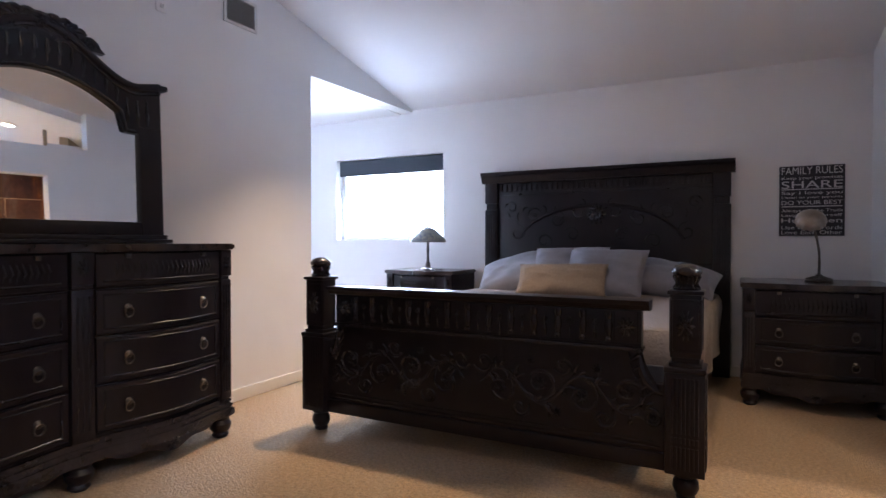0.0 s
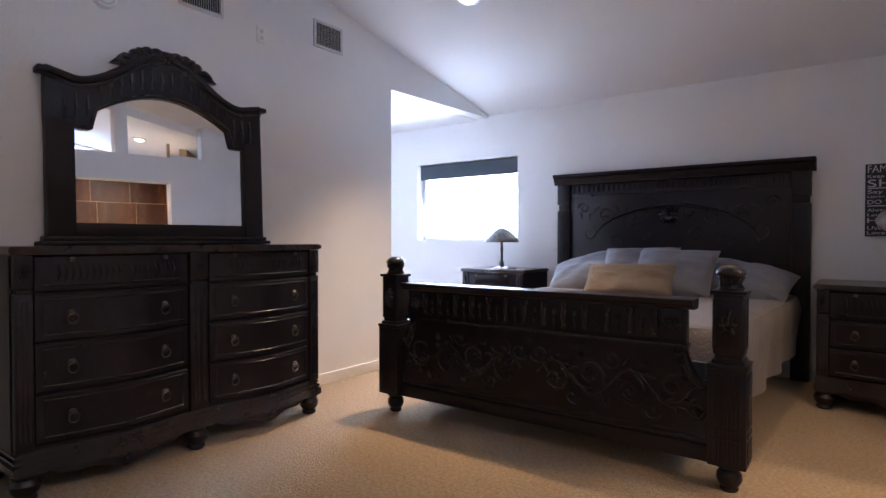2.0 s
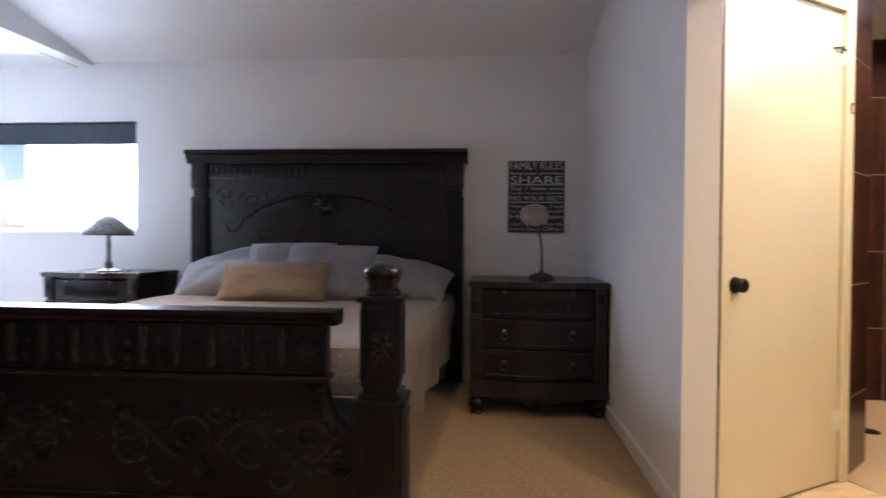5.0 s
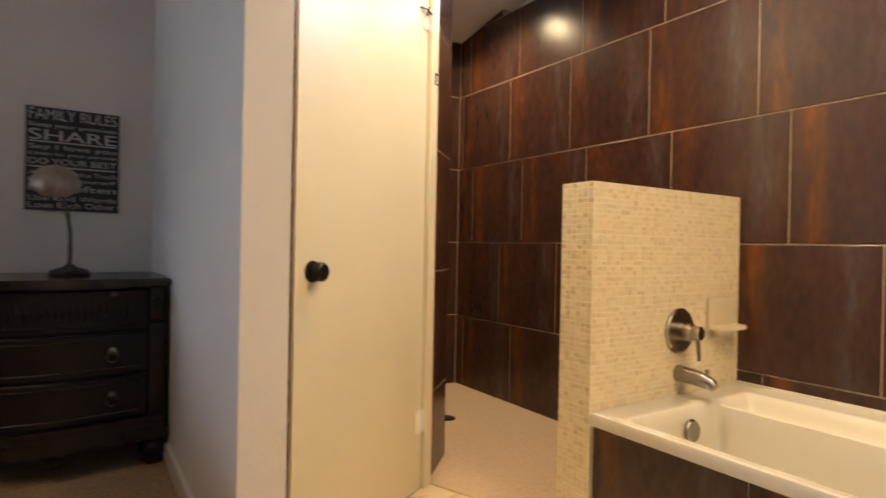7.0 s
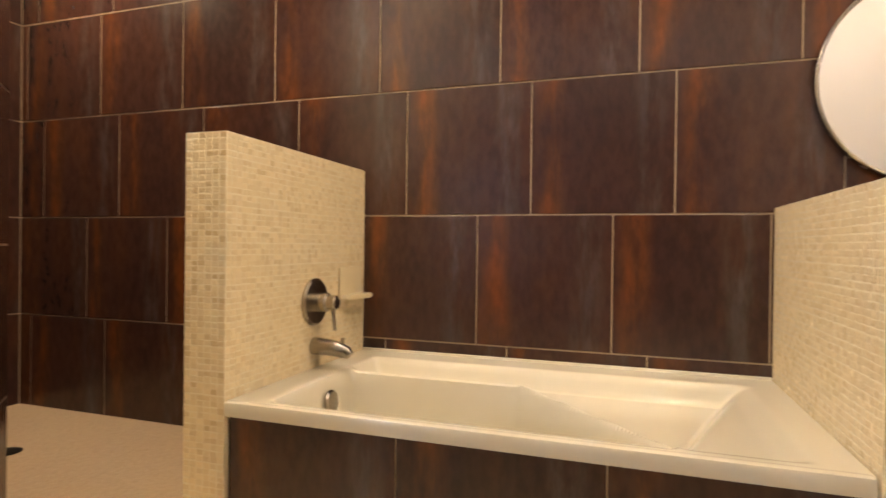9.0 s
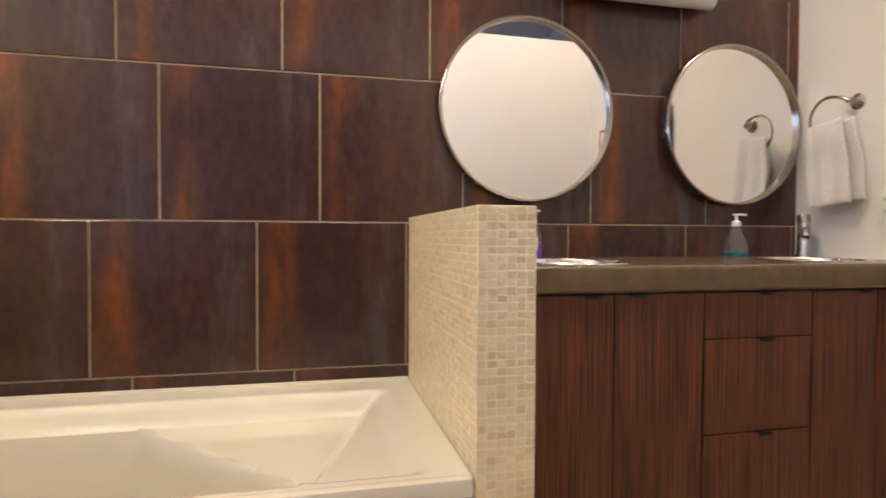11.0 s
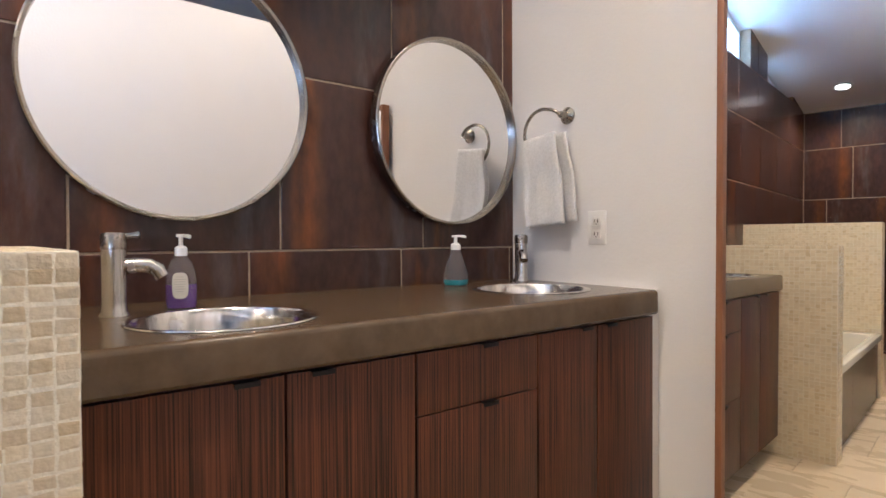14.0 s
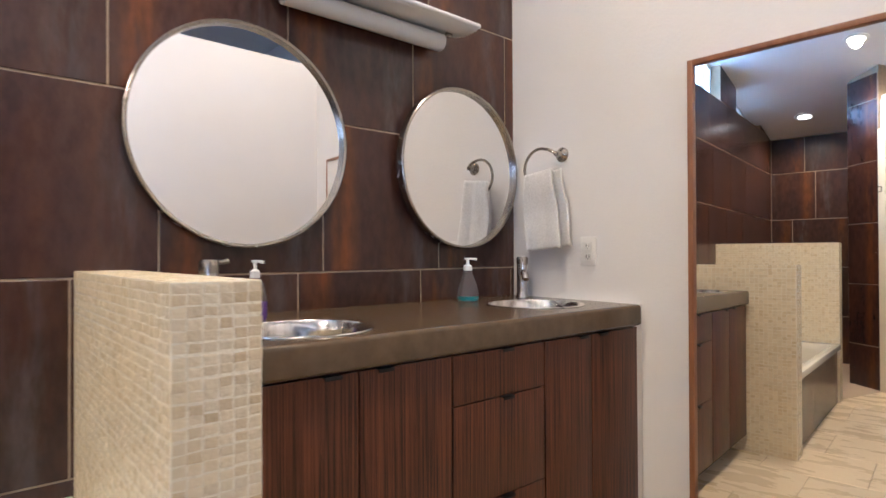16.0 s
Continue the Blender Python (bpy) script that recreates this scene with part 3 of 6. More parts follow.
mid = 0.64
slab_ring(bm, *S1, SR, CX0 + 0.012, CX1, mid, CY1, CZ)
slab_ring(bm, *S2, SR, CX0 + 0.012, CX1, CY0, mid, CZ)
for v in bm.verts:
    if abs(v.co.y - CY0) < 1e-4:
        v.co.y += 0.051 * (CX1 - v.co.x) / (CX1 - CX0)
slab = part("slab", bm, CONCRETE, counter)
# rounded front edge
bm = bmesh.new()
nose = [(CX0 + 0.012, CZ), (CX0 + 0.006, CZ - 0.002), (CX0 + 0.002, CZ - 0.006), (CX0, CZ - 0.012), (CX0, CZ - CT + 0.006), (CX0 + 0.005, CZ - CT), (CX0 + 0.06, CZ - CT)]
cols = [[bm.verts.new((x, y, z)) for x, z in nose] for y in (CY0 + 0.051, CY1)]
bm.faces.new(cols[0])
for a in range(len(nose) - 1):
    bm.faces.new((cols[0][a], cols[0][a + 1], cols[1][a + 1], cols[1][a]))
part("front_edge", bm, CONCRETE, counter)

for (sx, sy), lab in ((S1, "wet"), (S2, "dry")):
    sink = thing("sink", pose(sx, sy, CZ), "round polished steel drop-in sink in the concrete counter", "sink", "vanity sinks")
    bm = lathe(bmesh.new(), [(SR + 0.010, 0.001), (SR + 0.008, 0.0035), (SR - 0.002, 0.003), (SR - 0.007, -0.003), (SR - 0.013, -0.030), (SR - 0.022, -0.070), (SR - 0.032, -0.105), (SR - 0.048, -0.127), (SR - 0.070, -0.136), (0.03, -0.138), (0.0, -0.138)], 64, caps=False)
    bw = part("bowl", bm, SINKREFL, sink)
    part("drain_ring", lathe(bmesh.new(), [(0.0, -0.135), (0.026, -0.134), (0.028, -0.1375)], 24), STEEL, sink)

cab_group = "vanity cabinets"
FX = 2.997


def cabinet(y0, y1, fronts, pulls):
    c = thing("vanity_cabinet", pose(0, 0, 0), "dark striped zebrano vanity cabinet with flat fronts", "cabinet", cab_group)
    part("body", boxes((FX + 0.002, CX1, y0 + 0.001, y1 - 0.001, 0.085, CZ - CT - 0.002)), ZEBRA, c)
    # set-back board; the shade under the cabinet is in its near-black colour
    part("toe_kick", boxes((FX + 0.06, CX1 - 0.05, y0 + 0.001, y1 - 0.001, 0.0, 0.085)), SHADEBLACK, c)
    for z0, z1 in fronts:
        f = part("drawer_front" if len(fronts) > 1 else "door", boxes((FX - 0.018, FX, y0 + 0.0015, y1 - 0.0015, z0 + 0.0015, z1 - 0.0015), bevel=0.0012), ZEBRA, c)
    for py, pz in pulls:
        bm = boxes((FX - 0.030, FX - 0.002, py - 0.022, py + 0.022, pz - 0.003, pz - 0.001), (FX - 0.030, FX - 0.027, py - 0.022, py + 0.022, pz - 0.010, pz - 0.001), bevel=0.0006)
        part("pull", bm, BLACK, c, "slim black edge pull")
    return c


TOP = CZ - CT - 0.006
cabinet(1.070, CY1 - 0.004, [(0.09, TOP)], [(1.14, TOP)])
cabinet(0.787, 1.068, [(0.09, TOP)], [(1.0, TOP)])
cabinet(0.412, 0.785, [(0.09, 0.40), (0.40, 0.678), (0.678, TOP)], [(0.58, 0.40), (0.58, 0.678), (0.58, TOP)])
cabinet(0.168, 0.410, [(0.09, TOP)], [(0.22, TOP)])
cabinet(CY0 + 0.055, 0.166, [(0.09, TOP)], [(0.11, TOP)])
bm = bmesh.new()
prism(bm, [(FX - 0.004, CY0), (CX1, CY0), (FX - 0.004, CY0 + 0.051)], "z", 0.0, CZ - 0.003)
structure("trim_vanity_filler", bm, PAINT, "white filler beside the vanity", "trim")


def faucet(x, y, turn):
    f = thing("faucet", pose(x, y, CZ, 0, 0, turn), "tall brushed nickel vessel faucet with a top lever", "faucet", "vanity faucets")
    f.scale = (0.97, 0.97, 1.0)
    part("column", lathe(bmesh.new(), [(0.0, 0.0), (0.030, 0.0), (0.030, 0.004), (0.0255, 0.012), (0.024, 0.03), (0.024, 0.140), (0.0, 0.140)], 32), STEEL, f)
    part("collar", lathe(bmesh.new(), [(0.0, 0.141), (0.0255, 0.141), (0.0255, 0.168), (0.022, 0.174), (0.0, 0.175)], 32), NICKEL, f, "polished rotating cap")
    bm = tube(bmesh.new(), [(0.018, 0, 0.104), (0.046, 0, 0.106), (0.068, 0, 0.104), (0.084, 0, 0.095), (0.093, 0, 0.080)], [0.0155] * 5, 18)
    part("spout", bm, STEEL, f)
    part("lever", tube(bmesh.new(), [(0.0, 0, 0.164), (0.034, 0, 0.168), (0.050, 0, 0.170)], [0.007, 0.006, 0.008], 12), NICKEL, f)
    return f


faucet(3.372, 1.274, -104)
faucet(3.505, -0.085, 140)


def soap(x, y, kind):
    if kind == "purple":
        s = thing("soap_bottle", pose(x, y, CZ), "clear bottle half full of purple soap with white pump", "soap bottle")
        s.scale = (0.80, 0.80, 1.0)
        body = [(0.0, 0.001), (0.036, 0.001), (0.040, 0.012), (0.041, 0.05), (0.038, 0.085), (0.028, 0.108), (0.017, 0.118), (0.016, 0.124)]
        fill, mat, sq = [(0.0, 0.003), (0.034, 0.003), (0.0375, 0.013), (0.0385, 0.056), (0.0, 0.056)], PURPLE, (1.0, 0.72)
    else:
        s = thing("soap_bottle", pose(x, y, CZ), "clear teardrop bottle with teal soap and white pump", "soap bottle")
        body = [(0.0, 0.001), (0.036, 0.001), (0.042, 0.012), (0.042, 0.03), (0.036, 0.062), (0.024, 0.095), (0.016, 0.116), (0.0155, 0.122)]
        fill, mat, sq = [(0.0, 0.003), (0.034, 0.003), (0.039, 0.013), (0.0395, 0.021), (0.0, 0.021)], TEAL, (1.0, 1.0)
    turn = pose(0, 0, 0, 0, 0, 70)
    part("bottle", moved(lathe(bmesh.new(), body, 32, squash=sq), turn), CLEARP, s)
    part("liquid", moved(lathe(bmesh.new(), fill, 32, squash=sq), turn), mat, s)
    pump = part("pump", lathe(bmesh.new(), [(0.0, 0.122), (0.017, 0.122), (0.017, 0.140), (0.012, 0.144), (0.006, 0.146), (0.006, 0.166), (0.0, 0.166)], 24), PLASTIC, s, "white pump")
    bm = boxes((-0.026, 0.012, -0.008, 0.008, 0.165, 0.172), bevel=0.003)
    tube(bm, [(-0.02, 0, 0.168), (-0.038, 0, 0.166)], 0.0045, 8)
    part("nozzle", moved(bm, pose(0, 0, 0, 0, 0, 25)), PLASTIC, pump)
    if kind == "purple":
        bm = bmesh.new()
        n = 20
        ring = []
        for k in range(n):
            a = 2 * math.pi * k / n
            u, v = 0.022 * math.copysign(abs(math.cos(a)) ** 0.6, math.cos(a)), 0.030 * math.copysign(abs(math.sin(a)) ** 0.6, math.sin(a))
            th = u / 0.041 + math.pi / 2
            ring.append((0.0418 * math.cos(th), 0.0418 * 0.78 * math.sin(th), 0.055 + v))
        vs = [bm.verts.new(p) for p in ring]
        bm.faces.new(vs)
        lab = part("label", moved(bm, turn), PLASTIC, s, "white paper label with grey print")
        for k, half in enumerate((0.010, 0.016, 0.014, 0.016, 0.012, 0.015, 0.009)):
            part("print_bar", moved(boxes((-half, half, 0.0336, 0.0342, 0.074 - 0.0055 * k, 0.0756 - 0.0055 * k)), turn), VENTW, lab)
    return s


soap(3.426, 1.130, "purple")
soap(3.510, 0.232, "teal")


def round_mirror(y, z, r, yaw):
    m = thing("round_mirror", pose(XE - 0.004 - r * math.sin(radians(yaw)), y, z, 0, 0, yaw) @ pose(0, 0, 0, 0, -90), "round wall mirror in a brushed steel band frame", "mirror", "mirrors over the vanity")
    part("frame", lathe(bmesh.new(), [(r - 0.012, 0.0), (r, 0.0), (r, 0.034), (r - 0.004, 0.037), (r - 0.011, 0.034), (r - 0.011, 0.014)], 96, caps=False), NICKEL, m)
    part("glass", lathe(bmesh.new(), [(0.0, 0.016), (r - 0.010, 0.016), (r - 0.010, 0.010), (0.0, 0.010)], 96), MIRROR, m, smooth=False)
    return m


round_mirror(1.082, 1.452, 0.350, 0.6)
round_mirror(0.178, 1.434, 0.331, 1.6)

bar = thing("vanity_light", pose(XE - 0.0035, 0.62, 1.945), "unlit white metal vanity light bar with a wide reflector", "wall light")
part("back_box", boxes((-0.045, 0, -0.30, 0.30, -0.02, 0.06), bevel=0.006), VENTW, bar)
bm = bmesh.new()
prism(bm, [(-0.03, 0.045), (-0.10, 0.030), (-0.165, 0.028), (-0.172, 0.036), (-0.172, 0.020), (-0.160, 0.012), (-0.10, 0.010), (-0.05, 0.018), (-0.03, 0.025)], "y", -0.40, 0.40)
part("reflector", bm, VENTW, bar)
part("rim_bar", tube(bmesh.new(), [(-0.172, -0.405, 0.028), (-0.172, 0.405, 0.028)], 0.010, 12), VENTW, bar)
part("lamp_tube", tube(bmesh.new(), [(-0.062, -0.30, -0.030), (-0.062, 0.36, -0.030)], 0.034, 24), TUBEWHITE, bar, "grey-white tubular lamp cover")
part("end_cap", tube(bmesh.new(), [(-0.095, -0.325, -0.006), (-0.095, -0.300, -0.006)], 0.010, 12), NICKEL, bar)

# towel ring, towel, outlet, leaning mirror on the white wall
ring = thing("towel_ring", pose(3.350, YS, 1.497), "satin nickel towel ring on the white wall", "towel ring")
part("post", moved(lathe(bmesh.new(), [(0.0, 0.0), (0.030, 0.0), (0.031, 0.006), (0.022, 0.014), (0.014, 0.020), (0.012, 0.045), (0.0, 0.047)], 24), pose(0, 0, 0, -90)), NICKEL, ring)
part("ring", tube(bmesh.new(), [(0.0, 0.042, 0.0), (0.015, 0.052, 0.012), (0.035, 0.055, 0.022)] + [(0.078 + 0.085 * math.cos(radians(d)), 0.055, -0.055 + 0.085 * math.sin(radians(d))) for d in range(110, -80, -10)], 0.0065, 10), NICKEL, ring)
towel = thing("hand_towel", pose(3.426, YS + 0.055, 1.378), "folded white waffle hand towel hanging from the ring", "towel")
bm = bmesh.new()
rows_t, n = 26, 18
for layer, (w0, w1, dy, drop, sx) in enumerate(((0.080, 0.098, 0.022, 0.330, 0.0), (0.082, 0.104, -0.012, 0.322, -0.022))):
    g = []
    for i in range(rows_t + 1):
        f = i / rows_t
        w = w0 + (w1 - w0) * min(1, f * 2.2)
        g.append([bm.verts.new((sx + (k / n - 0.5) * 2 * w * 0.5 * 2 * 0.92 + 0.004 * math.sin(5 * f + k) - 0.028 * f, dy + 0.004 * math.sin(k * 0.7 + layer) * (0.3 + f) + 0.004 * math.sin(9 * f), 0.055 - 0.014 * k / n - drop * f)) for k in range(n + 1)])
    for i in range(rows_t):
        for k in range(n):
            bm.faces.new((g[i][k], g[i][k + 1], g[i + 1][k + 1], g[i + 1][k]))
tw = part("cloth", bm, TOWEL, towel)
sol = tw.modifiers.new("thick", "SOLIDIFY")
sol.thickness = 0.010
outlet = thing("wall_outlet", pose(3.223, YS, 1.089), "white duplex wall outlet", "outlet")
part("plate", boxes((-0.037, 0.037, 0, 0.006, -0.058, 0.058), bevel=0.003), PLASTIC, outlet)
for z in (0.022, -0.022):
    so = part("socket", boxes((-0.017, 0.017, 0.006, 0.009, z - 0.015, z + 0.015), bevel=0.004), PLASTIC, outlet)
    part("slot", boxes((-0.008, -0.005, 0.009, 0.0095, z - 0.005, z + 0.007), (0.005, 0.008, 0.009, 0.0095, z - 0.005, z + 0.007), (-0.002, 0.002, 0.009, 0.0095, z - 0.012, z - 0.008)), SHADEBLACK, so)

TALL_YAW, TALL_TILT = 3.8, 0.5
TM = pose(2.785, YS + 0.052, 0.0) @ pose(0, 0, 0, 0, 0, TALL_YAW) @ pose(0, 0, 0, TALL_TILT, 0, 0)
tall = thing("standing_mirror", TM, "tall mirror in a slim cherry wood frame leaning on the wall", "mirror")
TWD, TH = 0.86, 1.732
part("frame_stile", boxes((-0.018, 0.0, -0.02, 0.02, 0.0, TH), bevel=0.002), CHERRY, tall)
part("frame_stile", boxes((-TWD, -TWD + 0.018, -0.02, 0.02, 0.0, TH), bevel=0.002), CHERRY, tall)
part("frame_rail", boxes((-TWD + 0.018, -0.018, -0.02, 0.02, TH - 0.018, TH), bevel=0.002), CHERRY, tall)
part("frame_rail", boxes((-TWD + 0.018, -0.018, -0.02, 0.02, 0.0, 0.018), bevel=0.002), CHERRY, tall)
part("glass", boxes((-TWD + 0.016, -0.016, -0.006, 0.006, 0.016, TH - 0.016)), MIRROR, tall, smooth=False)

# recessed ceiling lights
def can(x, y, roof, power, lit=True, spread=150, blend=0.7):
    slope = math.degrees(math.atan(-0.19))
    c = thing("recessed_light", pose(x, y, roof(y) - 0.001, slope), "lit round recessed ceiling light with a white ring" if lit else "small round recessed ceiling light, off", "ceiling light", "recessed ceiling lights")
    part("trim_ring", lathe(bmesh.new(), [(0.060, -0.002), (0.088, -0.002), (0.090, -0.006), (0.084, -0.010), (0.062, -0.012)], 40, caps=False), PLASTIC, c)
    part("lens", lathe(bmesh.new(), [(0.0, -0.008), (0.060, -0.008), (0.060, -0.004), (0.0, -0.004)], 32), CANGLOW if lit else PLASTIC, c)
    if lit:
        lamp("recessed_lamp", "SPOT", power, WARM, look((x, y, roof(y) - 0.03), (x, y, 0)), spot=radians(spread), blend=blend, radius=0.045)


can(3.21, 4.63, ceil_bath, 62)
can(2.65, 3.30, ceil_bath, 118)
can(2.65, 1.65, ceil_bath, 104)
can(2.66, 0.35, ceil_bath, 108)
can(-1.25, 3.53, ceil_bed, 235, spread=84, blend=1.0)
can(0.47, 3.52, ceil_bed, 38, spread=84, blend=1.0)
# unseen light added near the camera to brighten the carpet and walls
can(-0.95, 0.95, ceil_bed, 9, spread=150, blend=1.0)

# outdoors seen through the panes
structure("backdrop_north", boxes((-5.5, 0.5, 8.5, 8.6, -2, 6)), SKYCARD, "bright daylight outside the bedroom window", "backdrop")
structure("ground", boxes((-60, 60, -60, 60, -0.4, -0.3)), EARTH, "ground outside", "ground")

# ---- windows ----
win = thing("window_1", pose(0, 0, 0), "bright bedroom window with a grey roller blind rolled up", "window", kind="structure")
part("window_frame", boxes((WX0, WX1, YN + 0.10, YN + 0.15, WZ0, WZ0 + 0.04), (WX0, WX1, YN + 0.10, YN + 0.15, WZ1 - 0.04, WZ1), (WX0, WX0 + 0.04, YN + 0.10, YN + 0.15, WZ0, WZ1), (WX1 - 0.04, WX1, YN + 0.10, YN + 0.15, WZ0, WZ1), bevel=0.004), OAKV, win)
pane = part("pane", boxes((WX0 + 0.04, WX1 - 0.04, YN + 0.120, YN + 0.126, WZ0 + 0.04, WZ1 - 0.04)), GLASS, win, smooth=False)
pane.visible_shadow = False
blind = thing("roller_blind", pose(0, YN + 0.045, 0), "dark grey roller blind pulled up at the window head", "blind")
part("roll", tube(bmesh.new(), [(WX0 + 0.03, 0, WZ1 - 0.03), (WX1 - 0.01, 0, WZ1 - 0.03)], 0.026, 16), SHADEF, blind)
part("fabric", boxes((WX0 + 0.035, WX1 - 0.012, -0.025, -0.022, WZ1 - 0.165, WZ1 - 0.02)), SHADEF, blind)
part("hem_bar", boxes((WX0 + 0.035, WX1 - 0.012, -0.030, -0.018, WZ1 - 0.182, WZ1 - 0.163), bevel=0.003), SHADEF, blind)
for k, (y0, y1) in enumerate(HW):
    w = thing("window_high", pose(0, 0, 0), "high bathroom window under the sloping ceiling", "window", "high bathroom windows", "structure")
    bm = bmesh.new()
    ft = 0.03
    box(bm, XE + 0.08, XE + 0.13, y0, y1, EZ, EZ + ft)
    box(bm, XE + 0.08, XE + 0.13, y0, y0 + ft, EZ + ft, ceil_bath(y0) - 0.02)
    box(bm, XE + 0.08, XE + 0.13, y1 - ft, y1, EZ + ft, ceil_bath(y1) - 0.01)
    prism(bm, [(y0, ceil_bath(y0) - 0.04), (y1, ceil_bath(y1) - 0.04), (y1, ceil_bath(y1) - 0.002), (y0, ceil_bath(y0) - 0.002)], "x", XE + 0.08, XE + 0.13)
    part("window_frame", bm, TRIM, w)
    bm = bmesh.new()
    prism(bm, [(y0 + ft, EZ + ft), (y1 - ft, EZ + ft), (y1 - ft, ceil_bath(y1) - 0.04), (y0 + ft, ceil_bath(y0) - 0.04)], "x", XE + 0.10, XE + 0.106)
    part("pane", bm, GLASS, w, smooth=False).visible_shadow = False

# ---- bed ----
BL, BR, BY = -1.378, 0.582, 2.885
bed = thing("bed", pose(0, 0, 0), "king bed of carved black-brown wood with ball-topped posts", "bed")


def post(x, y):
    p = part("post", boxes((-0.089, 0.089, -0.089, 0.089, 0.125, 0.565), bevel=0.006), FURN, bed)
    p.location, p.scale = (x, y, 0), (0.87, 0.87, 0.972)
    bm = bmesh.new()
    lathe(bm, [(0.0, 0.0), (0.040, 0.0), (0.046, 0.010), (0.040, 0.022), (0.050, 0.030), (0.062, 0.055), (0.058, 0.082), (0.044, 0.098), (0.060, 0.108), (0.066, 0.125), (0.0, 0.126)], 28)
    part("foot", bm, FURN, p)
    # waisted neck and panelled upper block
    bm = bmesh.new()
    box(bm, -0.094, 0.094, -0.094, 0.094, 0.565, 0.588, bevel=0.006)
    box(bm, -0.074, 0.074, -0.074, 0.074, 0.588, 0.606, bevel=0.004)
    box(bm, -0.062, 0.062, -0.062, 0.062, 0.606, 0.628, bevel=0.004)
    part("neck", bm, FURN, p)
    bm = bmesh.new()
    box(bm, -0.069, 0.069, -0.069, 0.069, 0.628, 0.900, bevel=0.005)
    part("block", bm, FURN, p)
    for b in ((-0.056, 0.056, -0.073, -0.069, 0.650, 0.656), (-0.056, 0.056, -0.073, -0.069, 0.874, 0.880), (-0.063, -0.057, -0.073, -0.069, 0.650, 0.880), (0.057, 0.063, -0.073, -0.069, 0.650, 0.880),
              (0.069, 0.073, -0.063, -0.057, 0.650, 0.880), (0.069, 0.073, 0.057, 0.063, 0.650, 0.880), (-0.073, -0.069, -0.063, -0.057, 0.650, 0.880), (-0.073, -0.069, 0.057, 0.063, 0.650, 0.880)):
        part("panel_bead", boxes(b, bevel=0.001), FURN, p)
    flower = rosette(0.052, 10, 0.012)
    part("rosette", moved(flower, pose(0, -0.070, 0.765, 90) @ Matrix.Diagonal((0.85, 1.35, 1, 1))), FURNHI, p, "carved starburst rosette")
    part("cap", boxes((-0.082, 0.082, -0.082, 0.082, 0.900, 0.918), bevel=0.006), FURN, p)
    bm = bmesh.new()
    lathe(bm, [(0.0, 0.918), (0.074, 0.918), (0.076, 0.926), (0.062, 0.934), (0.054, 0.944), (0.058, 0.950), (0.052, 0.956), (0.056, 0.972), (0.076, 0.984), (0.084, 0.996), (0.080, 1.006), (0.060, 1.022), (0.030, 1.032), (0.0, 1.034)], 36)
    moved(bm, Matrix.Diagonal((0.84, 0.84, 1, 1)))
    kn = part("finial", bm, FURNHI, p, "glossy turned ball finial")
    bm = bmesh.new()
    for k in range(18):
        a = 2 * math.pi * k / 18
        tube(bm, [(0.068 * math.cos(a), 0.068 * math.sin(a), 0.926), (0.055 * math.cos(a), 0.055 * math.sin(a), 0.948), (0.072 * math.cos(a), 0.072 * math.sin(a), 0.980)], [0.008, 0.006, 0.008], 6)
    moved(bm, Matrix.Diagonal((0.86, 0.86, 1, 1)))
    part("gadroon", bm, FURNHI, kn)
    # flutes on the shaft
    for s, axis in ((-1, "y"), (1, "x"), (-1, "x")):
        bm = bmesh.new()
        for k in range(7):
            u = -0.057 + 0.019 * k
            for z0, z1 in ((0.150, 0.250), (0.262, 0.290), (0.302, 0.545)):
                if axis == "y":
                    box(bm, u - 0.006, u + 0.006, s * 0.089, s * 0.094, z0, z1, bevel=0.002, segments=1)
                else:
                    box(bm, s * 0.089, s * 0.094, u - 0.006, u + 0.006, z0, z1, bevel=0.002, segments=1)
        part("reeding", bm, FURN, p)
    return p


def rosette(r, petals, h):
    bm = bmesh.new()
    for k in range(petals):
        a = 2 * math.pi * k / petals
        c, s = math.cos(a), math.sin(a)
        tube(bm, [(0.18 * r * c, 0.18 * r * s, 0.2 * h), (0.5 * r * c, 0.5 * r * s, 0.55 * h), (0.8 * r * c, 0.8 * r * s, 0.35 * h), (r * c, r * s, 0)], [0.10 * r, 0.17 * r, 0.13 * r, 0.02 * r], 7)
    lathe(bm, [(0.24 * r, 0.0), (0.24 * r, 0.5 * h), (0.14 * r, 0.95 * h), (0.0, h)], 12)
    return bm


def spiral(cx, cz, r, start, turns, hand, n=26):
    """A scroll in the plane of the panel, curling inwards."""
    out = []
    for k in range(n + 1):
        f = k / n
        a = radians(start) + hand * 2 * math.pi * turns * f
        q = r * (1 - 0.80 * f)
        out.append((cx + q * math.cos(a), cz + q * math.sin(a)))
    return out


def relief(paths, y, w=0.009):
    """Raised carving: flattened round bars along paths (x, z), tapering to both ends."""
    bm = bmesh.new()
    for pts in paths:
        n = len(pts)
        tube(bm, [(x, 0, z) for x, z in pts], [w * (0.35 + 0.65 * math.sin(math.pi * min(1, 0.12 + 0.88 * k / (n - 1)))) for k in range(n)], 7)
    return moved(bm, pose(0, y, 0) @ Matrix.Diagonal((1, 0.7, 1, 1)))


def leaf(x, z, ang, size):
    """A leaf-like stroke."""
    c, s = math.cos(radians(ang)), math.sin(radians(ang))
    return [(x + size * f * c - 0.18 * size * math.sin(3.1 * f) * s, z + size * f * s + 0.18 * size * math.sin(3.1 * f) * c) for f in (k / 6 for k in range(7))]


post(BL + 0.006, BY)
post(BR + 0.018, BY)
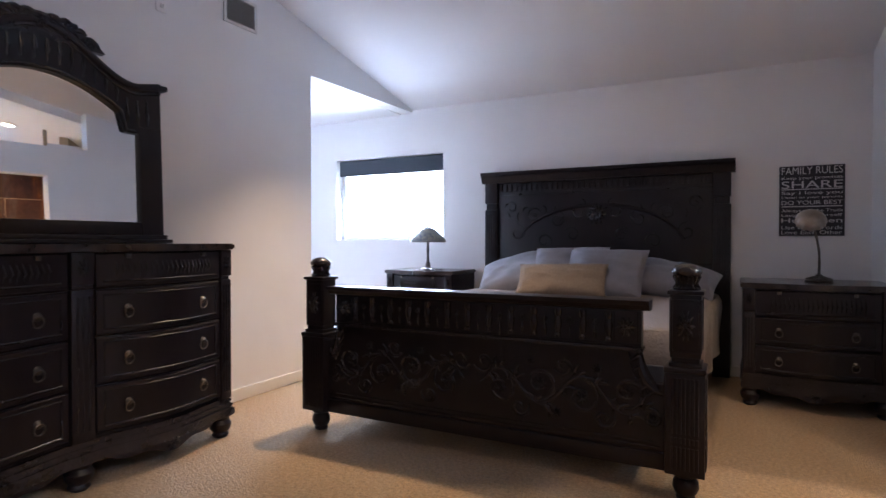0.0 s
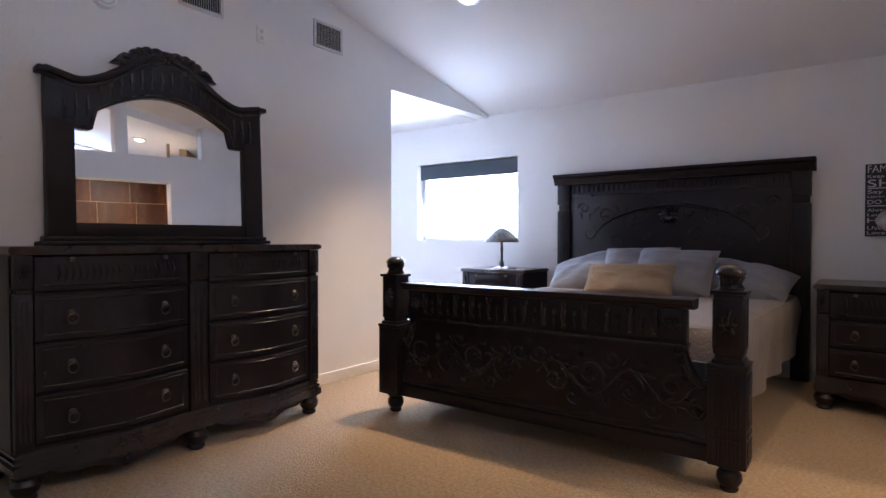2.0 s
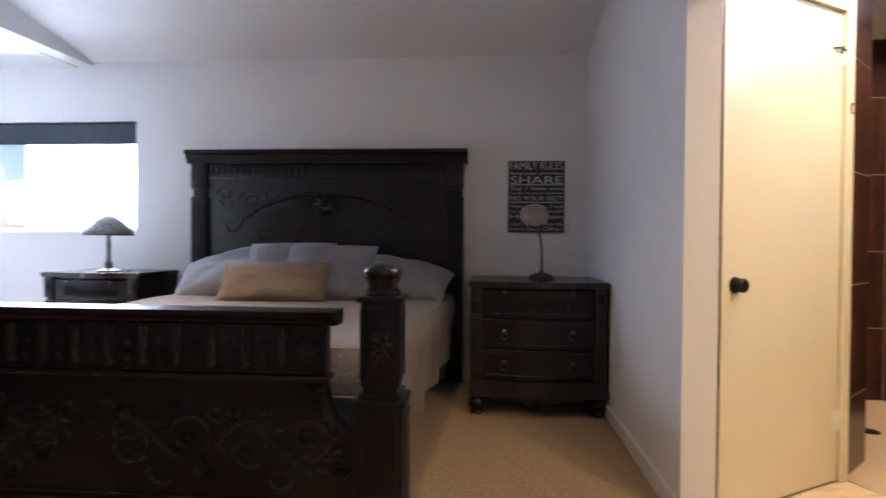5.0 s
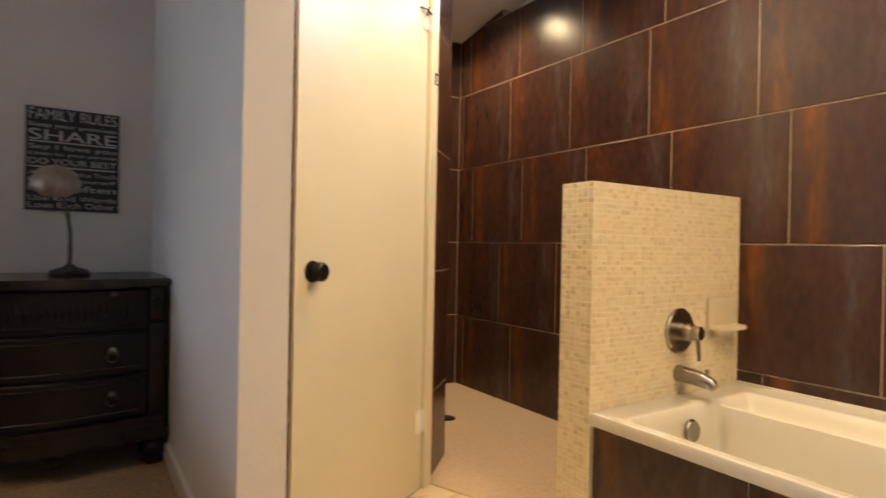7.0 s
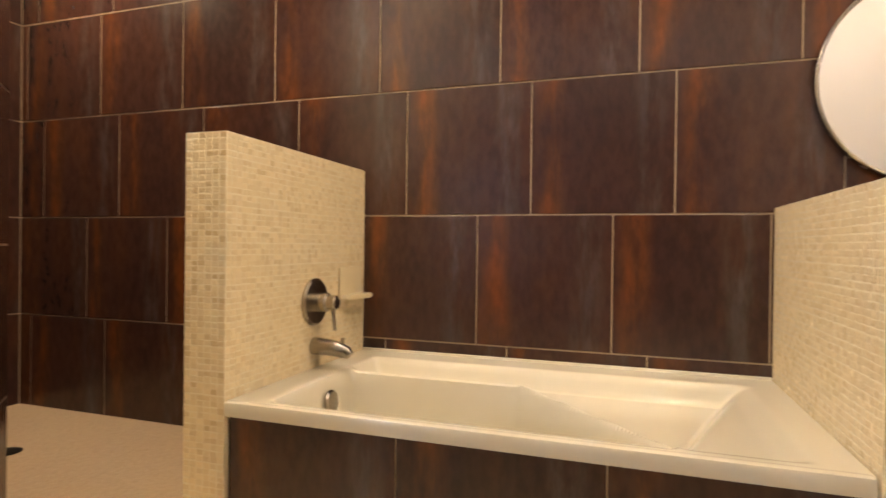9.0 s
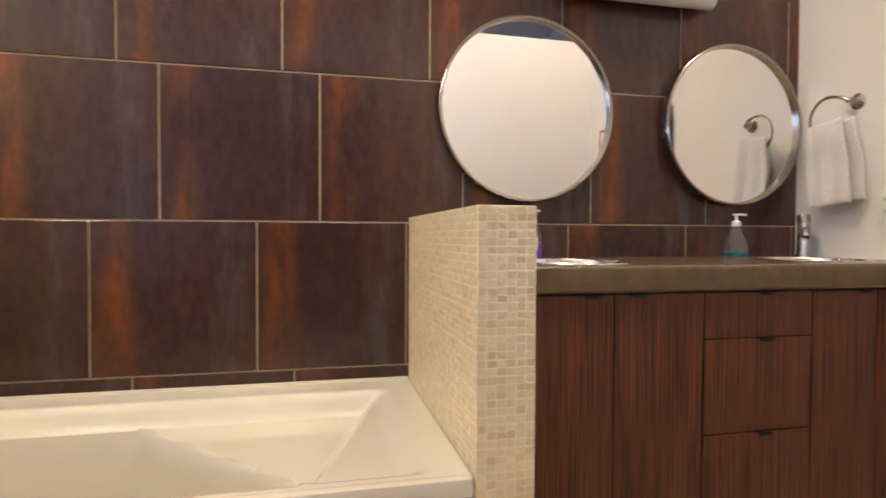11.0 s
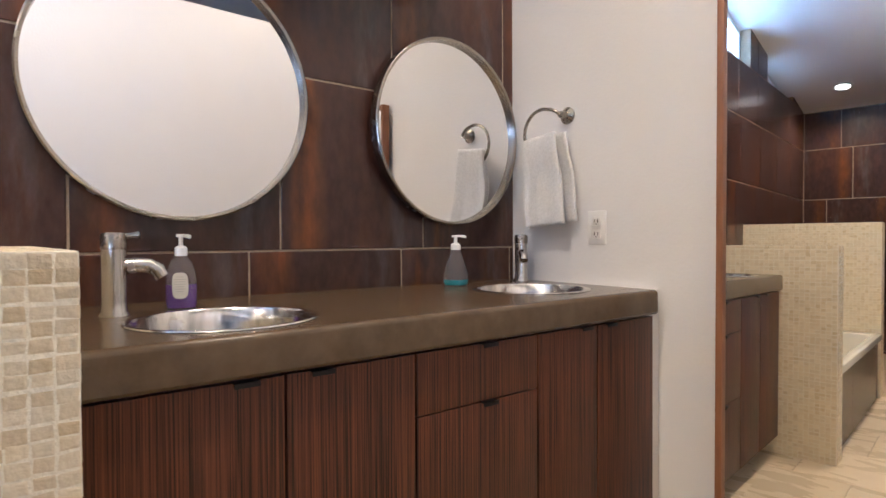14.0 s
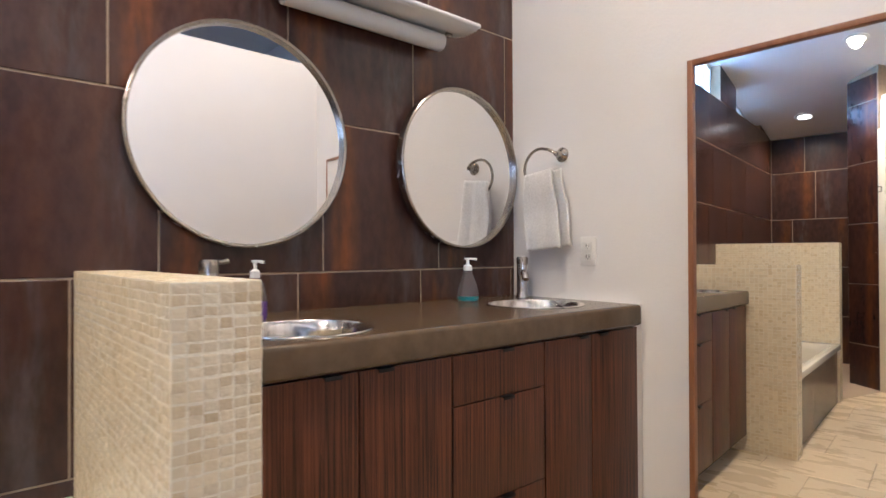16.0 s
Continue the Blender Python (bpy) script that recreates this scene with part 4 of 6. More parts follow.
# footboard panel with scooped shoulders
FL, FR = BL + 0.074, BR - 0.050
fb = bmesh.new()
RX0, RX1 = BL + 0.140, BR - 0.160


def shoulder(edge, end, k):
    """A point of the scoop from the frieze's end down to the post."""
    a = math.pi / 2 * k / 12
    return edge + (end - edge) * (1 - math.cos(a)), 0.622 - 0.185 * math.sin(a)


right = [shoulder(RX1, FR, k) for k in range(13)]
left = [shoulder(RX0, FL, k) for k in range(13)][::-1]
prism(fb, [(FL, 0.115), (FR, 0.115)] + right[::-1] + left[::-1], "y", BY - 0.022, BY + 0.022)
foot = part("footboard", fb, FURN, bed)
part("lower_rail", boxes((FL, FR, BY - 0.036, BY + 0.03, 0.115, 0.190), bevel=0.006), FURN, foot)
bm = boxes((FL + 0.03, FR - 0.03, BY - 0.030, BY - 0.022, 0.205, 0.213), (FL + 0.06, FR - 0.06, BY - 0.029, BY - 0.022, 0.228, 0.234), bevel=0.002)
part("bead", bm, FURNHI, foot)
part("frieze", boxes((RX0, RX1, BY - 0.032, BY + 0.03, 0.625, 0.802), bevel=0.004), FURN, foot)
bm = bmesh.new()
prof = [(-0.034, 0.795), (-0.050, 0.802), (-0.056, 0.815), (-0.070, 0.824), (-0.074, 0.842), (0.050, 0.842), (0.050, 0.802), (0.03, 0.795)]
prism(bm, [(BY + a, b) for a, b in prof], "x", RX0 - 0.035, RX1 + 0.035)
part("top_rail", bm, FURN, foot)
part("lower_moulding", boxes((RX0 - 0.010, RX1 + 0.010, BY - 0.048, BY + 0.03, 0.618, 0.636), bevel=0.006), FURNHI, foot)
part("bead", boxes((RX0, RX1, BY - 0.040, BY - 0.032, 0.643, 0.649), bevel=0.002), FURNHI, foot)
nb = 25
for k in range(nb):
    x = RX0 + 0.14 + (RX1 - RX0 - 0.28) * k / (nb - 1)
    bm = bmesh.new()
    if k % 2 == 0:
        lathe(bm, [(0.0, 0.655), (0.014, 0.655), (0.016, 0.665), (0.010, 0.675), (0.016, 0.700), (0.019, 0.725), (0.012, 0.752), (0.018, 0.762), (0.016, 0.785), (0.0, 0.785)], 10)
        moved(bm, Matrix.Diagonal((1.05, 0.95, 1, 1)))
        b = part("baluster", bm, FURNHI, foot)
    else:
        bm = moved(rosette(0.020, 8, 0.009), pose(0, 0, 0.735, 90))
        tube(bm, [(0, 0, 0.66), (0, -0.006, 0.69), (0, 0, 0.712)], [0.004, 0.009, 0.004], 6)
        b = part("floret", bm, FURNHI, foot)
    b.location = (x, BY - 0.033, 0)
for x in (RX0 + 0.065, RX1 - 0.065):
    part("corner_rosette", moved(rosette(0.046, 10, 0.010), pose(x, BY - 0.032, 0.722, 90)), FURNHI, foot, "carved starburst rosette")
    for u in (-0.05, 0.05):
        part("corner_bead", boxes((x + u - 0.002, x + u + 0.002, BY - 0.037, BY - 0.031, 0.66, 0.79), bevel=0.001), FURNHI, foot)
cx = (FL + FR) / 2
for s in (-1, 1):
    def mx(pts):
        return [(cx + s * px, pz) for px, pz in pts]
    vine = [(0.05 + 0.80 * k / 60, 0.405 + 0.075 * math.sin(2 * math.pi * (0.80 * k / 60) / 0.40)) for k in range(61)]
    carve = [("vine", [mx(vine)], 0.0105)]
    for q in ((0.15, 0.385, 0.080, 80, 1.3, -1), (0.35, 0.430, 0.082, 260, 1.3, 1), (0.55, 0.385, 0.080, 80, 1.3, -1), (0.75, 0.430, 0.074, 260, 1.3, 1),
              (0.06, 0.500, 0.052, 200, 1.2, 1), (0.25, 0.300, 0.048, 30, 1.2, -1), (0.46, 0.520, 0.046, 200, 1.2, 1), (0.65, 0.300, 0.050, 30, 1.2, -1), (0.85, 0.330, 0.044, 120, 1.2, -1)):
        carve.append(("scroll", [mx(spiral(*q))], 0.0105))
    for k in range(16):
        x, z = vine[3 + int(k * 3.6)]
        carve.append(("leaf", [mx(leaf(x, z, (70 if k % 2 else -70) + 25 * math.sin(k * 2.1), 0.068 - 0.012 * (k % 3)))], 0.013))
        carve.append(("leaf", [mx(leaf(x + 0.01, z, (25 if k % 2 else -30) + 20 * math.sin(k), 0.052))], 0.011))
    for kind, paths, w in carve:
        part(kind + "_carving", relief(paths, BY - 0.024, w), FURNHI, foot, "raised vine carving")
    for px, pz, r in ((0.15, 0.385, 0.034), (0.35, 0.430, 0.034), (0.55, 0.385, 0.036), (0.75, 0.430, 0.032), (0.30, 0.525, 0.026), (0.62, 0.520, 0.026), (0.86, 0.335, 0.026), (0.43, 0.300, 0.028)):
        part("flower_carving", moved(rosette(r, 8, 0.012), pose(cx + s * px, BY - 0.022, pz, 90)), FURNHI, foot, "carved flower")
    # acanthus scrolls in the shoulders
    ex = FR if s > 0 else FL
    a_pts = [shoulder((RX1 if s > 0 else RX0) - s * 0.012, ex - s * 0.012, k) for k in range(13)]
    bm = bmesh.new()
    tube(bm, [(x, BY - 0.012, z + 0.004) for x, z in a_pts], [0.012 + 0.014 * math.sin(math.pi * k / 12) for k in range(13)], 10)
    for k in range(1, 10, 2):
        x, z = a_pts[k]
        tube(bm, [(x, BY - 0.02, z), (x - s * 0.03, BY - 0.032, z - 0.020), (x - s * 0.045, BY - 0.024, z + 0.012)], [0.013, 0.010, 0.003], 7)
    lathe(bm, [(0.0, -0.02), (0.022, -0.014), (0.026, 0.0), (0.022, 0.014), (0.0, 0.02)], 14, centre=(ex - s * 0.024, BY - 0.012, 0.470))
    part("acanthus_scroll", bm, FURNHI, foot, "carved acanthus scroll")
# headboard
HL, HR, HY, HT = -1.385, 0.745, 5.405, 1.755
hb = part("headboard", boxes((HL + 0.11, HR - 0.11, HY - 0.035, HY + 0.02, 0.30, 1.658), bevel=0.004), FURN, bed)
for x in (HL, HR - 0.13):
    bm = boxes((x, x + 0.13, HY - 0.065, HY + 0.025, 0.0, 1.40), (x + 0.010, x + 0.12, HY - 0.052, HY + 0.02, 1.40, 1.46), (x, x + 0.13, HY - 0.065, HY + 0.025, 1.46, 1.66), bevel=0.006)
    pl = part("pilaster", bm, FURN, hb)
    bm = bmesh.new()
    for k in range(5):
        box(bm, x + 0.022 + 0.019 * k, x + 0.032 + 0.019 * k, HY - 0.071, HY - 0.065, 0.60, 1.36, bevel=0.002, segments=1)
    part("reeding", bm, FURN, pl)
bm = bmesh.new()
prof = [(-0.07, 1.655), (-0.075, 1.675), (-0.088, 1.69), (-0.094, 1.715), (-0.112, 1.73), (-0.116, HT), (0.03, HT), (0.03, 1.655)]
prism(bm, [(HY + a, b) for a, b in prof], "x", HL - 0.030, HR + 0.030)
part("cornice", bm, FURN, hb)
bm = boxes((HL + 0.13, HR - 0.13, HY - 0.045, HY - 0.034, 1.535, 1.55), (HL + 0.13, HR - 0.13, HY - 0.045, HY - 0.034, 0.90, 0.915), bevel=0.003)
part("bead", bm, FURNHI, hb)
hc = (HL + HR) / 2
for k in range(38):
    x = HL + 0.16 + (HR - HL - 0.32) * k / 37
    part("dentil", boxes((x - 0.013, x + 0.013, HY - 0.046, HY - 0.034, 1.575, 1.640), bevel=0.003), FURN, hb)
bm = bmesh.new()
arch = [(hc + 0.72 * math.cos(radians(a)), 1.06 + 0.36 * math.sin(radians(a))) for a in range(8, 173, 6)]
part("arch_moulding", relief([arch], HY - 0.036, 0.016), FURN, hb)
for s in (-1, 1):
    curls = [[(hc + s * px, pz) for px, pz in spiral(*q)] for q in ((0.15, 1.36, 0.085, 200, 1.2, -1), (0.36, 1.30, 0.085, 60, 1.25, 1), (0.58, 1.34, 0.075, 160, 1.2, -1), (0.74, 1.18, 0.080, 90, 1.2, 1), (0.22, 1.16, 0.07, 30, 1.2, 1), (0.48, 1.10, 0.075, 210, 1.2, -1), (0.80, 1.42, 0.06, 0, 1.2, 1))]
    leaves = [[(hc + s * px, pz) for px, pz in leaf(0.10 + 0.09 * k, 1.42 - 0.05 * (k % 3), 60 - 50 * (k % 4), 0.07)] for k in range(9)]
    part("scroll_carving", relief(curls + leaves, HY - 0.034, 0.008), FURNHI, hb, "raised scrolling vine carving")
part("centre_carving", moved(rosette(0.095, 12, 0.03), pose(hc, HY - 0.036, 1.34, 90)), FURNHI, hb, "carved flower")
for x0 in (BL + 0.04, BR - 0.07):
    part("side_rail", boxes((x0, x0 + 0.035, BY + 0.083, HY - 0.035, 0.20, 0.42), bevel=0.004), FURN, bed)
part("slat_base", boxes((BL + 0.09, BR - 0.08, BY + 0.09, HY - 0.07, 0.26, 0.40), bevel=0.01), PIPE, bed)

# mattress with its spread, draped to the rails
mattress = thing("mattress", pose(0, 0, 0), "king mattress under a taupe textured bedspread", "mattress")
MX0, MX1, MY0, MY1, MZ = BL + 0.02, BR + 0.108, BY + 0.10, HY - 0.075, 0.685
part("body", boxes((BL + 0.10, BR - 0.06, MY0 + 0.16, MY1, 0.402, MZ - 0.02), bevel=0.05), SHEET, mattress)
bm = bmesh.new()
cross = [(0.02, 0.24), (0.012, 0.42), (0.0, 0.56), (0.008, 0.625), (0.03, 0.668), (0.09, MZ)] + [(f, MZ) for f in (0.3, 0.6, 0.9, 1.2, 1.5, 1.7)]
wtot = MX1 - MX0
full = [(MX0 + u, z) for u, z in cross] + [(MX1 - 0.09, MZ), (MX1 - 0.03, 0.668), (MX1 - 0.008, 0.625), (MX1, 0.56), (MX1 - 0.012, 0.42), (MX1 - 0.02, 0.24)]
ny = 44
hcx = (MX0 + MX1) / 2
rowsb = []
for j in range(ny + 1):
    y = MY0 + (MY1 - MY0) * j / ny
    row = []
    for i, (x, z) in enumerate(full):
        w = noise.noise(Vector((x * 4, y * 4, z * 3))) * 0.010
        low = max(0, 0.6 - z)
        sag = max(0.0, 1 - (y - MY0) / 0.16)
        if z > 0.5:
            z -= (z - 0.44) * 0.80 * sag ** 3
        if z < 0.4:
            z += 0.03 * j / ny
        x += (hcx - x) * 0.10 * (1 - j / ny)
        row.append(bm.verts.new((x + w * (1 if z < 0.66 else 0) + low * 0.06 * math.sin(y * 9 + 1.3 * math.sin(3 * y)), y, z + w * (0.8 if z >= 0.66 else 0.3))))
    rowsb.append(row)
for a, b in zip(rowsb, rowsb[1:]):
    for i in range(len(full) - 1):
        bm.faces.new((a[i], a[i + 1], b[i + 1], b[i]))
endrow = [bm.verts.new((v.co.x, MY0 + 0.004, 0.42)) for v in rowsb[0]]
for i in range(len(full) - 1):
    bm.faces.new((rowsb[0][i], endrow[i], endrow[i + 1], rowsb[0][i + 1]))
bmesh.ops.subdivide_edges(bm, edges=bm.edges[:], cuts=1, use_grid_fill=True)
part("bedspread", bm, SPREAD, mattress, "taupe textured bedspread")
bm = bmesh.new()
g = []
for i in range(61):
    x = BL + 0.12 + (BR - BL - 0.20) * i / 60
    g.append([bm.verts.new((x, BY + 0.075 + 0.012 * math.sin(26 * z + 0.4 * math.sin(5 * x)) + 0.006 * noise.noise(Vector((x * 5, z * 9, 1))), z)) for z in (0.40 + 0.14 * k / 20 for k in range(21))])
for p, q in zip(g, g[1:]):
    for k in range(20):
        bm.faces.new((p[k], q[k], q[k + 1], p[k + 1]))
sh = part("sheet", bm, SHEET, mattress, "light grey ribbed sheet tucked at the foot")
sol = sh.modifiers.new("thick", "SOLIDIFY")
sol.thickness = 0.008


def pillow(name, cx, cy, cz, w, h, t, tilt, mat, label, turn=0, roll=0, cat="pillow"):
    bm = bmesh.new()
    n = 22
    for side in (1, -1):
        g = []
        for i in range(n + 1):
            u = 2 * i / n - 1
            row = []
            for j in range(n + 1):
                v = 2 * j / n - 1
                e = max(0.0, (1 - abs(u) ** 3.2) * (1 - abs(v) ** 3.2)) ** 0.5
                pin = 1 - 0.06 * (1 - abs(u)) * (abs(v) > 0.99) - 0.05 * (1 - v * v) * abs(u) ** 3
                pin_v = 1 - 0.07 * (1 - u * u) * abs(v) ** 3
                wr = noise.noise(Vector((u * 2.2 + cx * 7, v * 2.2, side * 2 + cy))) * 0.022 + noise.noise(Vector((u * 6 + cx, v * 6, side))) * 0.008
                row.append(bm.verts.new((u * w / 2 * pin, v * h / 2 * pin_v, side * (t / 2) * e + wr * e)))
            g.append(row)
        for i in range(n):
            for j in range(n):
                bm.faces.new((g[i][j], g[i + 1][j], g[i + 1][j + 1], g[i][j + 1]))
    bmesh.ops.remove_doubles(bm, verts=bm.verts, dist=0.0008)
    p = part(name, bm, mat)
    p.matrix_world = pose(cx, cy, cz, tilt, roll, turn)
    return tagged(p, label, cat)


pillow("pillow", -0.93, 4.98, 0.815, 0.70, 0.50, 0.19, 32, SHEET, "light grey cotton pillow slumped against the headboard", 4, -15)
pillow("pillow", 0.30, 4.98, 0.795, 0.74, 0.50, 0.23, 22, SHEET, "light grey cotton pillow slumped flat on the bed", -4, 9)
pillow("pillow", -0.44, 4.90, 0.868, 0.62, 0.46, 0.15, 50, SHEET, "light grey square pillow propped behind another", 3, -1)
pillow("pillow", -0.13, 4.77, 0.855, 0.62, 0.47, 0.15, 50, SHEET, "light grey square pillow propped up in front", -3, 1)
pillow("cushion", -0.42, 4.58, 0.800, 0.70, 0.30, 0.13, 52, TAN, "beige woven rectangular lumbar cushion", 3, -1, "cushion")

# ---- bedroom furniture ----


def bowed(y, y0, y1, amount):
    """How far a serpentine front stands proud at y."""
    f = (y - y0) / (y1 - y0)
    return amount * (0.5 - 0.5 * math.cos(2 * math.pi * f)) ** 0.8


def curved_panel(bm, y0, y1, z0, z1, off, thick, front, n=18, lip=0.0):
    """A panel that follows the front line: front(y) gives its depth, standing off proud by off."""
    rows = []
    for k in range(n + 1):
        y = y0 + (y1 - y0) * k / n
        d = front(y) + off
        rows.append([bm.verts.new(p) for p in ((d - thick, y, z0), (d - lip, y, z0), (d, y, z0 + lip), (d, y, z1 - lip), (d - lip, y, z1), (d - thick, y, z1))])
    for a, b in zip(rows, rows[1:]):
        for i in range(6):
            bm.faces.new((a[i], a[(i + 1) % 6], b[(i + 1) % 6], b[i]))
    bm.faces.new(rows[0])
    bm.faces.new(rows[-1][::-1])
    return bm


def pull(parent, d, y, z, size=1.3):
    bm = lathe(bmesh.new(), [(0.0, 0.0), (0.014 * size, 0.0), (0.015 * size, 0.004), (0.008 * size, 0.010), (0.006 * size, 0.016), (0.0, 0.018)], 16)
    moved(bm, pose(0, 0, 0, 0, 90))
    ring = [(0.012 + 0.003 * math.sin(a), 0.016 * size * math.cos(a), -0.016 * size + 0.018 * size * math.sin(a)) for a in (2 * math.pi * k / 16 for k in range(16))]
    tube(bm, ring, 0.0032 * size, 6, closed=True)
    p = part("pull", bm, BRASS, parent, "dull pewter ring pull")
    p.location = (d, y, z)
    return p


def chest(name, m, width, depth, height, columns, rows, label, category, amount, mat_top, group=""):
    """A serpentine chest of drawers; its front faces +x, its back lies on x = 0."""
    c = thing(name, m, label, category, group)
    half = width / 2
    pil = 0.07
    spans = [(-half + pil, half - pil)] if columns == 1 else [(-half + pil, -0.055), (0.055, half - pil)]

    def front(y):
        for a, b in spans:
            if a <= y <= b:
                return depth + bowed(y, a, b, amount)
        return depth
    ys = [-half + width * k / 60 for k in range(61)]
    body = [(0.0, half), (0.0, -half)] + [(front(y) - 0.015, y) for y in ys]
    bm = bmesh.new()
    prism(bm, body, "z", 0.13, height - 0.035)
    part("carcass", bm, FURN, c)
    top = [(0.0, half + 0.018), (0.0, -half - 0.018)] + [(front(y) + 0.022, y * (1 + 0.036 / width)) for y in ys]
    bm = bmesh.new()
    prism(bm, top, "z", height - 0.034, height)
    edges = [e for e in bm.edges if abs(e.verts[0].co.z - e.verts[1].co.z) < 1e-6]
    bmesh.ops.bevel(bm, geom=edges, offset=0.008, segments=2, affect="EDGES")
    part("top", bm, mat_top, c, "dark polished stone top")
    for z0, z1, out in ((0.118, 0.165, 0.024), (0.165, 0.19, 0.014), (0.19, 0.215, 0.006)):
        bm = bmesh.new()
        prism(bm, [(0.0, half + out * 0.5), (0.0, -half - out * 0.5)] + [(front(y) + out, y * (1 + out / width)) for y in ys], "z", z0, z1)
        edges = [e for e in bm.edges if abs(e.verts[0].co.z - e.verts[1].co.z) < 1e-6]
        bmesh.ops.bevel(bm, geom=edges, offset=0.007, segments=2, affect="EDGES")
        part("plinth_moulding", bm, FURNHI, c)
    for a, b in spans:
        mid = (a + b) / 2
        bm = bmesh.new()
        rowsx = []
        for k in range(25):
            y = a + (b - a) * k / 24
            dip = 0.042 * math.cos(math.pi * (y - mid) / (b - a)) ** 2 + 0.012 * math.cos(6 * math.pi * (y - mid) / (b - a))
            rowsx.append([bm.verts.new(p) for p in ((front(y) + 0.004, y, 0.125), (front(y) + 0.014, y, 0.125), (front(y) + 0.014, y, 0.115 - dip), (front(y) + 0.004, y, 0.115 - dip))])
        for p, q in zip(rowsx, rowsx[1:]):
            for i in range(4):
                bm.faces.new((p[i], p[(i + 1) % 4], q[(i + 1) % 4], q[i]))
        part("apron", bm, FURN, c)
        bm = rosette(0.040, 9, 0.020)
        part("apron_carving", moved(bm, pose(front(mid) + 0.012, mid, 0.10, 90, 0, 90)), FURNHI, c, "carved shell")
        for z0, z1, top_row in rows:
            bm = bmesh.new()
            curved_panel(bm, a + 0.006, b - 0.006, z0, z1, 0.006, 0.03, front, lip=0.006)
            d = part("drawer", bm, FURN, c)
            bm = bmesh.new()
            curved_panel(bm, a + 0.035, b - 0.035, z0 + 0.022, z0 + 0.032, 0.014, 0.02, front, lip=0.004)
            if not top_row:
                curved_panel(bm, a + 0.035, b - 0.035, z1 - 0.028, z1 - 0.022, 0.011, 0.02, front, lip=0.002)
                for yy in (a + 0.035, b - 0.041):
                    curved_panel(bm, yy, yy + 0.006, z0 + 0.03, z1 - 0.025, 0.011, 0.02, front, n=1, lip=0.002)
            part("bead", bm, FURNHI, d)
            w = b - a
            for yy in (mid - 0.30 * w, mid + 0.30 * w):
                if top_row:
                    bm = boxes((0, 0.016, -0.012, 0.012, -0.010, 0.010), bevel=0.004)
                    k = part("knob", bm, BRASS, d, "small pewter knob")
                    k.location = (front(yy) + 0.006, yy, z1 - 0.016)
                else:
                    pull(d, front(yy) + 0.006, yy, (z0 + z1) / 2 + 0.012)
            if top_row:
                for k in range(21):
                    yy = a + 0.09 + (w - 0.18) * k / 20
                    bm = tube(bmesh.new(), [(front(yy) + 0.006, yy, z0 + 0.045), (front(yy) + 0.010, yy + 0.006, (z0 + z1) / 2), (front(yy) + 0.006, yy, z1 - 0.04)], [0.002, 0.006, 0.002], 6)
                    part("reed", bm, FURNHI, d)
    # corner pilasters with carving and turned feet
    for y in (-half, half - pil) + (() if columns == 1 else (-0.05,)):
        wdt = pil if y != -0.05 else 0.10
        bm = boxes((depth - 0.05, depth + 0.012, y, y + wdt, 0.215, height - 0.20), (depth - 0.05, depth + 0.004, y + 0.008, y + wdt - 0.008, height - 0.20, height - 0.18), (depth - 0.05, depth + 0.016, y, y + wdt, height - 0.18, height - 0.036), bevel=0.005)
        pl = part("pilaster", bm, FURN, c)
        part("pilaster_carving", moved(rosette(0.030, 8, 0.012), pose(depth + 0.014, y + wdt / 2, height - 0.105, 90, 0, 90) @ Matrix.Diagonal((0.8, 1.5, 1, 1))), FURNHI, pl, "carved leaf")
        bm = bmesh.new()
        for k in range(3):
            yy = y + wdt * (0.25 + 0.25 * k)
            box(bm, depth + 0.012, depth + 0.016, yy - 0.005, yy + 0.005, 0.26, height - 0.23, bevel=0.0015, segments=1)
        part("reeding", bm, FURNHI, pl)
    for y in (-half + 0.045, half - 0.045) + (() if columns == 1 else (0.0,)):
        for x in (0.06, depth - 0.03):
            part("foot", lathe(bmesh.new(), [(0.0, 0.0), (0.034, 0.0), (0.046, 0.014), (0.040, 0.030), (0.056, 0.050), (0.060, 0.078), (0.048, 0.100), (0.056, 0.118), (0.0, 0.119)], 24, centre=(x, y, 0)), FURN, c)
    return c


DRY0, DRY1 = 0.93, 2.555
chest("dresser", pose(XW + 0.015, (DRY0 + DRY1) / 2, 0), DRY1 - DRY0, 0.49, 1.085, 2, [(0.235, 0.445, False), (0.455, 0.665, False), (0.675, 0.880, False), (0.890, 1.045, True)],
      "wide black-brown serpentine dresser with carved drawers and pewter pulls", "dresser", 0.055, STONETOP)

# framed mirror on the dresser
DMIR = pose(XW + 0.09, 1.800, 1.086, 0, 0, 0) @ pose(0, 0, 0, 0, -2.0, -3.3)
dm = thing("dresser_mirror", DMIR, "arched mirror in a carved black-brown frame on the dresser", "mirror")


def arch_z(y, base, rise, half):
    """Height of the arched crest: level shoulders, an ogee, a raised middle."""
    f = min(1, abs(y) / half)
    if f > 0.78:
        return base + 0.03 * (f - 0.78) / 0.22
    return base + rise * (0.5 + 0.5 * math.cos(math.pi * f / 0.78))


